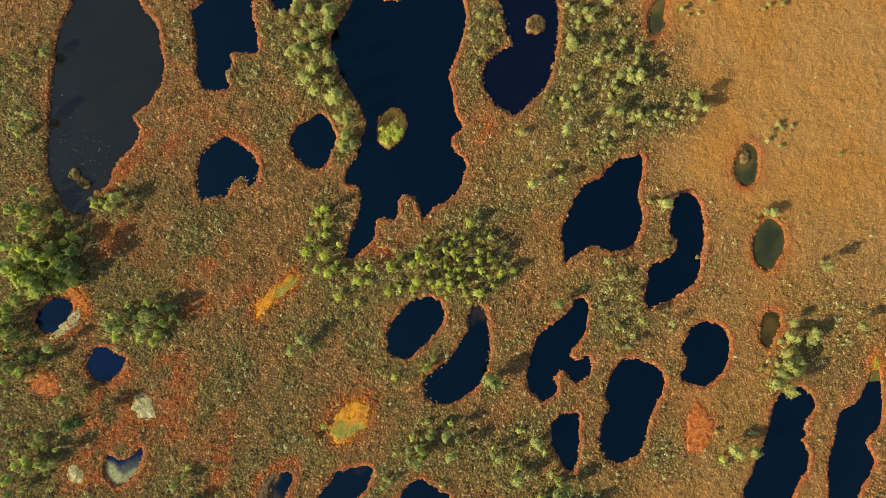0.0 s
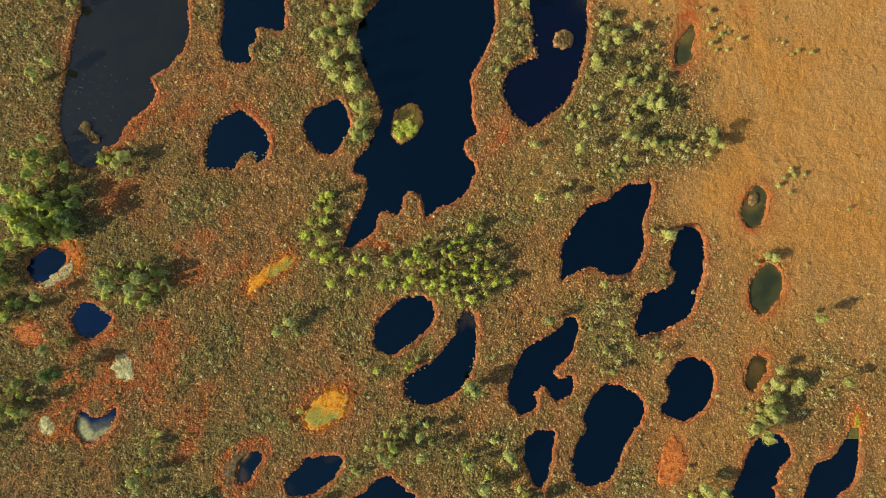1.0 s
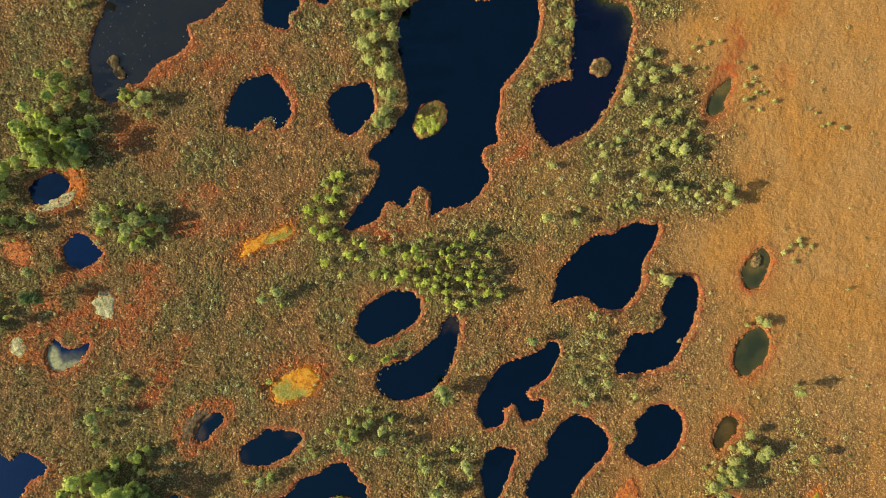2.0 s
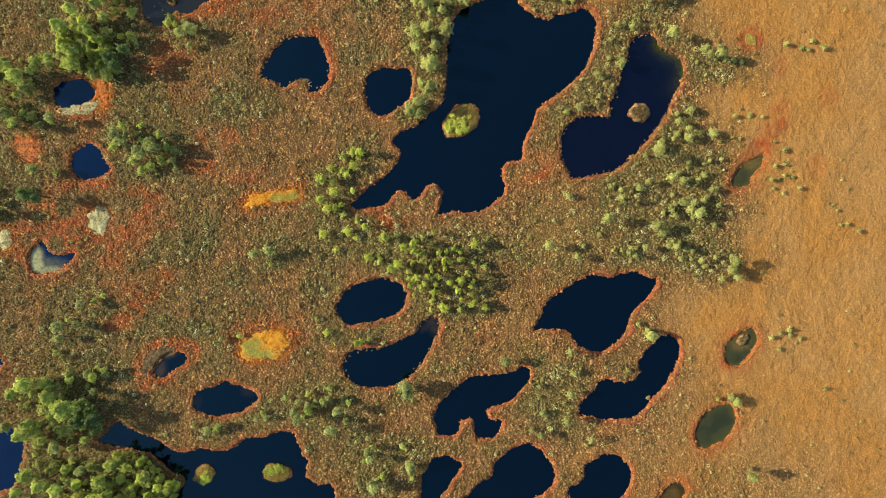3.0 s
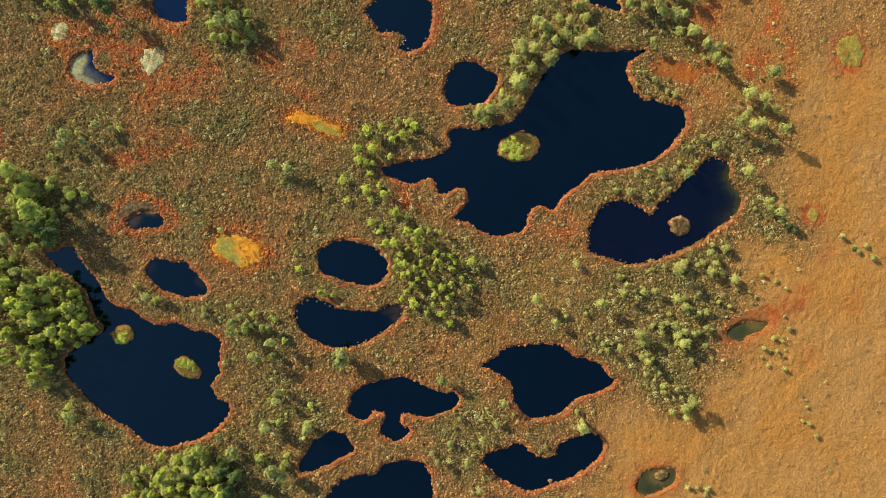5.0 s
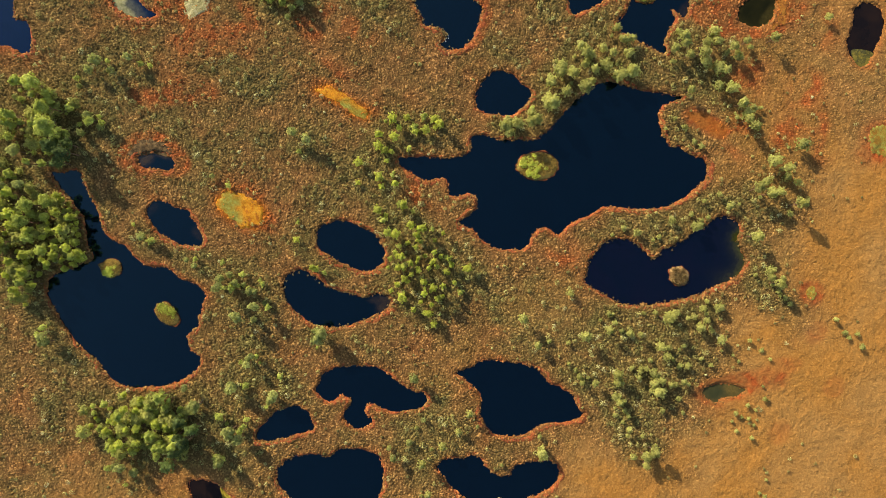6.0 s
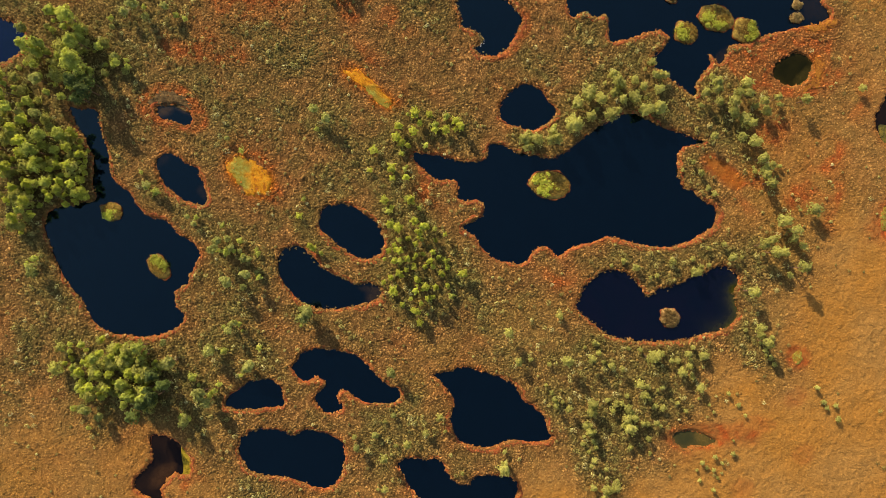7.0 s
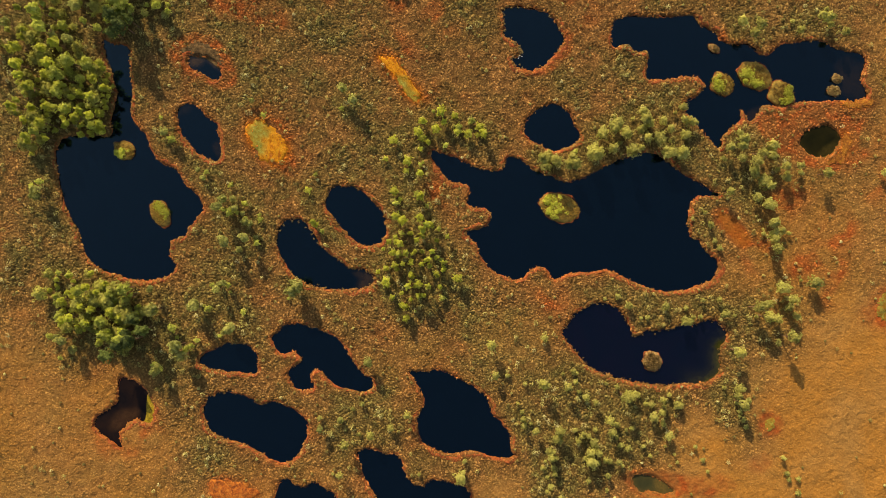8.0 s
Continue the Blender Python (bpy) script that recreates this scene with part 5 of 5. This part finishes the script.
def islet(x, y, ra, rb, turn, dry, seed):
    """A domed cushion that rises from the water, with a sedge skirt and leafy shrubs on its back."""
    base = new("islet")
    base.matrix_basis = pose(x, y, WATER, 0, 0, turn)
    bm = bmesh.new()
    rows = []
    sides = 40
    for s, z in ((1.05, -0.5), (1.0, 0.05), (0.92, 0.3), (0.7, 0.42), (0.4, 0.48), (0.15, 0.5)):
        row = []
        for k in range(sides):
            a = k * 2 * math.pi / sides
            w = 1 + 0.3 * noise.noise((math.cos(a) * 1.3, math.sin(a) * 1.3, seed)) + 0.13 * noise.noise((math.cos(a) * 5, math.sin(a) * 6, seed))
            px, py = ra * s * w * math.cos(a), rb * s * w * math.sin(a)
            row.append(bm.verts.new((px, py, z * min(1, rb) + (0.07 * noise.noise((px * 3, py * 3, seed)) if z > 0 else 0))))
        rows.append(row)
    for p, q in zip(rows, rows[1:]):
        for i in range(sides):
            bm.faces.new((p[i], p[(i + 1) % sides], q[(i + 1) % sides], q[i]))
    bm.faces.new(rows[-1])
    for f in bm.faces:
        f.smooth = True
    mound = part("mound", bm, DRY_SEDGE if dry else SEDGE, base, "dry sedge mound" if dry else "golden sedge mound")
    gen = np.random.default_rng(seed)
    if ra > 1:
        bm = bmesh.new()
        rows = []
        for out, z in ((0.94, 0.1), (1.03, 0.22), (1.10, 0.12), (1.12, -0.3)):
            row = []
            for k in range(sides):
                a = k * 2 * math.pi / sides
                w = 1 + 0.3 * noise.noise((math.cos(a) * 1.3, math.sin(a) * 1.3, seed)) + 0.13 * noise.noise((math.cos(a) * 5, math.sin(a) * 5, seed))
                f = 1 + (out - 1) * min(1, 0.15 + 1.8 * noise.noise((math.cos(a) * 2.2, math.sin(a) * 2.2, seed + 9)))
                row.append(bm.verts.new((ra * w * f * math.cos(a), rb * w * f * math.sin(a), z + 0.05 * noise.noise((k * 0.9, out * 9, seed)))))
            rows.append(row)
        for p, q in zip(rows, rows[1:]):
            for i in range(sides):
                bm.faces.new((p[i], p[(i + 1) % sides], q[(i + 1) % sides], q[i]))
        bmesh.ops.recalc_face_normals(bm, faces=bm.faces[:])
        for f in bm.faces:
            f.smooth = True
        part("moss_rim", bm, BANK_MOSS, mound, "red-brown moss at the waterline")
    clumps = []
    if dry:
        bunches = [(0.0, 0.0, 0.55)]
    else:
        bunches = [(ra * 0.55 * math.cos(b), rb * 0.55 * math.sin(b), gen.uniform(0.18, 0.3)) for b in gen.uniform(0, 6.28, 2 if rb < 2 else 3)]
    for bx, by, spread in bunches:
        for _ in range(int(ra * rb * (5 if dry else 5 if rb < 2 else 2.6)) + 3):
            cx = np.clip(gen.normal(bx, ra * spread), -ra * 0.8, ra * 0.8)
            cy = np.clip(gen.normal(by, rb * spread), -rb * 0.8, rb * 0.8)
            if (cx / ra) ** 2 + (cy / rb) ** 2 < 0.8:
                size = gen.uniform(0.22, 0.6) * min(1, rb)
                clumps.append(leaves(gen, np.array([cx, cy, 0.45 * min(1, rb)]), size, 36, 0.2))
    v = np.concatenate(clumps)
    me = bpy.data.meshes.new("shrubs")
    me.from_pydata(v.tolist(), [], np.arange(len(v)).reshape(-1, 3).tolist())
    me.materials.append(DRY_LEAF if dry else LIME_NEEDLES)
    tagged(new("shrubs", me), kind="stuff").parent = mound
    tufts_at = []
    for _ in range(int(ra * rb * 60) + 6):
        a, r = gen.uniform(0, 2 * math.pi), gen.uniform(0, 1.0) ** 0.5
        up = min(1, rb) * (0.12 + 0.36 * (1 - r ** 4))
        tufts_at.append(leaves(gen, np.array([ra * r * math.cos(a), rb * r * math.sin(a), up]), gen.uniform(0.1, 0.2), 9, 0.15))
    v = np.concatenate(tufts_at)
    me = bpy.data.meshes.new("sedge")
    me.from_pydata(v.tolist(), [], np.arange(len(v)).reshape(-1, 3).tolist())
    me.materials.append(DRY_LEAF if dry else SEDGE_LEAF)
    tagged(new("sedge", me), kind="stuff").parent = mound
    text = "small dry tussock standing in the pool" if dry else "islet with golden sedge and lime-green shrubs"
    return tagged(base, text, "islet", "islets")


for i, row in enumerate(ISLETS):
    islet(*row, 300 + i)

pick = random.Random(5)
KINDS = {
    "tall": [pine("bog_pine", 40 + k, (5.2, 4.4, 5.6, 4.8)[k], (1.25, 1.1, 1.0, 1.3)[k], 1150, 0.22, NEEDLES) for k in range(4)],
    "broad": [pine("bog_pine", 120 + k, (5.4, 4.8, 5.1, 4.3)[k], (1.0, 1.1, 0.9, 1.15)[k], 1100, 0.2, LIME_NEEDLES) for k in range(4)],
    "mid": [pine("dwarf_pine", 60 + k, (2.2, 3.0, 2.5, 3.4)[k], (1.0, 0.85, 1.05, 0.8)[k], 640, 0.19, NEEDLES if k == 0 else SAGE_NEEDLES) for k in range(4)],
    "pale": [pine("dwarf_pine", 80 + k, (2.1, 3.4, 2.6, 4.0)[k], (1.15, 0.9, 1.05, 0.95)[k], 640, 0.19, PALE_NEEDLES) for k in range(4)],
    "lime": [pine("dwarf_pine", 140 + k, (2.2, 3.0, 2.6, 3.4)[k], (1.1, 0.95, 1.2, 1.0)[k], 700, 0.19, LIME_NEEDLES) for k in range(4)],
    "fen": [pine("pine_shrub", 150 + k, (1.3, 1.7, 1.5, 1.9)[k], (0.95, 0.75, 0.9, 0.7)[k], 330, 0.19, PALE_NEEDLES) for k in range(4)],
    "dark": [pine("dark_pine", 70 + k, 5.4, 1.3, 1150, 0.22, SHADE_SIDE_NEEDLES) for k in range(4)],
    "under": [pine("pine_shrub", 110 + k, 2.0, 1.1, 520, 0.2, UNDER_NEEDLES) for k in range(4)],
    "young": [pine("pine_sapling", 90 + k, 1.2, 0.55, 240, 0.16, NEEDLES) for k in range(4)],
    "pale_young": [pine("pine_sapling", 95 + k, 1.2, 0.55, 240, 0.16, PALE_NEEDLES) for k in range(4)],
}
used = set()


def plant(kind, x, y, grow):
    k = next((j for j in range(4) if (kind, j) not in used), pick.randrange(4))
    m = pose(x, y, ground_z(x, y), pick.uniform(-4, 4), pick.uniform(-4, 4), pick.uniform(0, 360)) @ Matrix.Diagonal((grow, grow, grow * pick.uniform(0.9, 1.1), 1))
    if (kind, k) in used:
        ob = copy_thing(KINDS[kind][k], m)
    else:
        used.add((kind, k))
        ob = KINDS[kind][k]
        ob.matrix_basis = m
    return ob


for i, row in enumerate(TALL):
    for x, y in row:
        if shore_at(x, y) < 0.12:
            continue
        kind = "broad" if i == 0 or (i == 3 and pick.random() < 0.5) or i in (len(TALL) - 2, len(TALL) - 1) or (i == 2 and y < -25 and pick.random() < 0.6) else "tall"
        tagged(plant(kind, x, y, pick.uniform(0.65, 1.02) if i in (0, 3, len(TALL) - 1) else pick.uniform(0.8, 1.25)), "bog pine with a full yellow-green crown among scrub", "tree", "tall bog pines")
        # a smaller one grows close by
        a, r = pick.uniform(0, 6.28), pick.uniform(1.2, 2.0)
        px, py = x + r * math.cos(a), y + r * math.sin(a)
        if shore_at(px, py) > 1.0:
            tagged(plant(kind, px, py, pick.uniform(0.45, 0.75)), "slender young bog pine close to taller pines", "tree", "young bog pines")
for row in DARK:
    for x, y in row:
        tagged(plant("dark", x, y, pick.uniform(0.8, 1.15)), "blue-green pine coloured dark for the shaded side of a stand", "tree", "dark pines")
for row in MID:
    for x, y in row:
        if shore_at(x, y) < 0.25:
            continue
        if x > 52:
            tagged(plant("fen", x, y, pick.uniform(0.6, 0.95)), "low straw-green pine shrub in the tan sedge", "shrub", "fen shrubs")
        elif x > 14 or y > 34:
            if x > 29 and y < 21 and pick.random() < 0.5:
                a, r = pick.uniform(0, 6.28), pick.uniform(0.8, 1.8)
                tagged(plant("fen", x + r * math.cos(a), y + r * math.sin(a), pick.uniform(0.7, 1.1)), "low straw-green pine shrub beside a dwarf pine", "shrub", "shrubs under dwarf pines")
            tagged(plant("pale", x, y, pick.uniform(0.95, 1.35) if y < -40 else pick.choice((0.5, 0.6, 0.7, 0.85, 1.1)) if x > 29 and y < 21 else pick.uniform(0.7, 1.25)), "stunted bog pine with a pale straw-green crown", "tree", "pale dwarf pines")
        elif -24 < x < 7 and -16 < y:
            tagged(plant("pale" if y > 22 else "lime", x, y, pick.uniform(0.8, 1.25) if y > 22 else pick.uniform(0.6, 1.1)), "stunted bog pine with a bright lime-green crown", "tree", "dwarf bog pines")
        else:
            tagged(plant("mid", x, y, pick.uniform(0.7, 1.25)), "stunted bog pine with a yellow-green crown", "tree", "dwarf bog pines")
for x, y in LOW:
    if shore_at(x, y) > 0.3:
        tagged(plant("fen", x, y, pick.uniform(0.65, 1.05)), "low grey-green pine shrub on a neck of land", "shrub", "shrubs between pools")
for x, y in SHORE:
    if shore_at(x, y) > 0.0:
        tagged(plant("lime", x, y, pick.uniform(0.55, 0.85)), "low bog pine leaning over the water's edge", "tree", "shore pines")
for x, y in RIDGE:
    if shore_at(x, y) > 0.3:
        tagged(plant("pale", x, y, pick.uniform(1.05, 1.4)), "stunted bog pine with a broad pale-green crown", "tree", "pale dwarf pines")
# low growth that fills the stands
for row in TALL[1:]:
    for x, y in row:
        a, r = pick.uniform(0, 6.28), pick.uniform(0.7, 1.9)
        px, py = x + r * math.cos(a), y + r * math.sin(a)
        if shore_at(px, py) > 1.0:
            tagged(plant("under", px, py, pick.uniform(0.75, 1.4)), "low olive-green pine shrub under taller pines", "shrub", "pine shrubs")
# saplings that stand about the grown trees
for row in MID + TALL:
    for x, y in row[::2]:
        a, r = pick.uniform(0, 6.28), pick.uniform(1.3, 3.2)
        px, py = x + r * math.cos(a), y + r * math.sin(a)
        if shore_at(px, py) > 1.0:
            tagged(plant("pale_young" if x > 10 or y > 34 else "young", px, py, pick.uniform(0.7, 1.25)), "knee-high pine sapling in the heath", "sapling", "pine saplings")


# ---- heath tufts: too many to count ----
def scatter(seed, at, keep):
    rng = np.random.default_rng(seed)
    x, y = (at + rng.uniform(-0.6, 0.6, at.shape) * PITCH).T
    ok = np.hypot(x, y) < 93
    x, y = x[ok], y[ok]
    d = shore_away(x, y)
    fen, scrub, moss = cover(x, y, d)
    for key, c in MAT_CURVES.items():
        bare = 0.35 if key in ("rust", "ember") else 0.7 if key == "orange" else 0.93
        near = (abs(x - c[:, 0].mean()) < 9) & (abs(y - c[:, 1].mean()) < 9)
        d[near] = np.where(away(x[near], y[near], c) + 0.4 * wave(x[near], y[near], 0.7, 33) < -0.05, np.where(rng.uniform(size=near.sum()) < bare, -1, d[near]), d[near])
    # only moss grows in the wet hollows of the fen
    for k, c in enumerate(HOLLOW_CURVES):
        near = (abs(x - c[:, 0].mean()) < 12) & (abs(y - c[:, 1].mean()) < 12)
        d[near] = np.where((away(x[near], y[near], c) < 0.2) & ((fen[near] > 0.3) | (c[0, 0] > 14)) & (rng.uniform(size=near.sum()) < (0.2 if k == 3 else 0.8)), -1, d[near])
    ok = keep(rng, d, fen, scrub, moss)
    return rng, x[ok], y[ok], d[ok], fen[ok], scrub[ok], moss[ok]


PITCH = 0.335              # from tuft to tuft
lines = np.arange(-93, 93, PITCH)
at = np.stack(np.meshgrid(lines, lines), -1).reshape(-1, 2)
rng, x, y, d, fen, scrub, moss = scatter(7, at, lambda r, d, f, s, m: d > 0.1)
# a row of mossy tufts along every shore
rims = []
for curve in CURVES.values():
    for a, b in zip(curve, np.roll(curve, -1, 0)):
        rims += [a + (b - a) * k for k in np.arange(0, 1, 0.6 / max(0.6, math.hypot(*(b - a))))]
rims = np.array(rims) + rng.normal(0, 0.16, (len(rims), 2))
rd = shore_away(rims[:, 0], rims[:, 1])
rims, rd = rims[rd > -0.1], rd[rd > -0.1]
rfen, rscrub, rmoss = cover(rims[:, 0], rims[:, 1], rd)
inland = len(x)
x, y, d = np.append(x, rims[:, 0]), np.append(y, rims[:, 1]), np.append(d, rd)
fen, scrub, moss = np.append(fen, rfen), np.append(scrub, rscrub), np.append(moss, rmoss)
n = len(x)
z = np.maximum(height(x, y, d), WATER)
r = (0.115 + 0.155 * rng.uniform(0, 1, n) ** 1.4) * (1 + 0.2 * scrub)
tall_by = 0.03 + r * rng.uniform(0.5, 1.05, n) * (1 - 0.5 * fen)
tall_by[inland:] *= 0.6
long = rng.uniform(0.8, 1.45, n)
lie = rng.uniform(0, math.pi, n)
turn = rng.uniform(0, 2 * math.pi, n)
v = np.zeros((n, 6, 3))
for k in range(5):
    a = turn + k * math.pi * 0.4 + rng.uniform(-0.25, 0.25, n)
    rr = r * rng.uniform(0.7, 1.5, n)
    u, w = rr * np.cos(a) * long, rr * np.sin(a) / long
    v[:, k] = np.stack([x + u * np.cos(lie) - w * np.sin(lie), y + u * np.sin(lie) + w * np.cos(lie), z - 0.03 - 0.1 * r], 1)
v[:, 5] = np.stack([x + r * rng.uniform(-0.5, 0.5, n), y + r * rng.uniform(-0.5, 0.5, n), z + tall_by], 1)
tri = np.array([(k, (k + 1) % 5, 5) for k in range(5)])
faces = (np.arange(n)[:, None, None] * 6 + tri[None]).reshape(-1, 3)
tufts = put_mesh("heath_tufts", v.reshape(-1, 3), faces, TUFT, {"fen": np.repeat(fen, 6), "scrub": np.repeat(scrub, 6), "moss": np.repeat(moss, 6), "gold": np.repeat(gilding(x, y), 6)})
tufts.data.polygons.foreach_set("use_smooth", np.ones(len(faces), bool))
tagged(tufts, "low brown heath and sedge tufts covering the bog", "heath", kind="stuff")


# ---- low bushes ----
rng, x, y, d, fen, scrub, moss = scatter(9, np.random.default_rng(8).uniform(-93, 93, (26000, 2)), lambda r, d, f, s, m: (d > 0.5) & (r.uniform(size=len(d)) < 0.12 * (1 - 0.85 * f) + 0.36 * s ** 1.5))
clumps = []
tones = rng.uniform(0, 1, len(x)) ** 1.2
for px, py, pz, ps, tone in zip(x, y, height(x, y, d), scrub, tones):
    size = rng.uniform(0.2, 0.42) * (0.8 + 0.5 * ps) * (1.3 if tone > 0.65 else 1.0)
    clumps.append(leaves(rng, np.array([px, py, pz + size * 0.8]), size, 40, 0.14))
v = np.concatenate(clumps)
bushes = put_mesh("low_bushes", v, np.arange(len(v)).reshape(-1, 3), BUSH, {"tone": np.repeat(tones, 120)})
tagged(bushes, "low grey-green bushes scattered through the heath", "bushes", kind="stuff")


# ---- pale flecks afloat on the silty pool, and a little foam in a cove ----
def flecks(seed, centre, spread, count, small, large, curve, text):
    gen = np.random.default_rng(seed)
    at = np.stack([gen.normal(centre[0], spread[0], count), gen.normal(centre[1], spread[1], count)], 1)
    at = at[away(at[:, 0], at[:, 1], curve) < -0.1]
    corner = np.array([(math.cos(k * 1.2566), math.sin(k * 1.2566)) for k in range(5)])
    v = []
    for px, py in at:
        size = gen.uniform(small, large)
        v += [(px + size * c * gen.uniform(0.6, 1.2), py + size * q * gen.uniform(0.6, 1.2), WATER + 0.01) for c, q in corner] + [(px, py, WATER + 0.05)]
    five = np.array([(k, (k + 1) % 5, 5) for k in range(5)])
    faces = (np.arange(len(at))[:, None, None] * 6 + five[None]).reshape(-1, 3)
    tagged(put_mesh("floating_flecks", np.array(v), faces, FLECK), text, "flecks", kind="stuff")


flecks(21, (-39, 57), (4.5, 7), 150, 0.025, 0.06, CURVES["grey"], "tiny pale flecks afloat on the grey pool")
flecks(22, (-20.2, 32.0), (0.35, 0.35), 34, 0.06, 0.15, CURVES["heart"], "whitish foam in the cove of a dark pool")
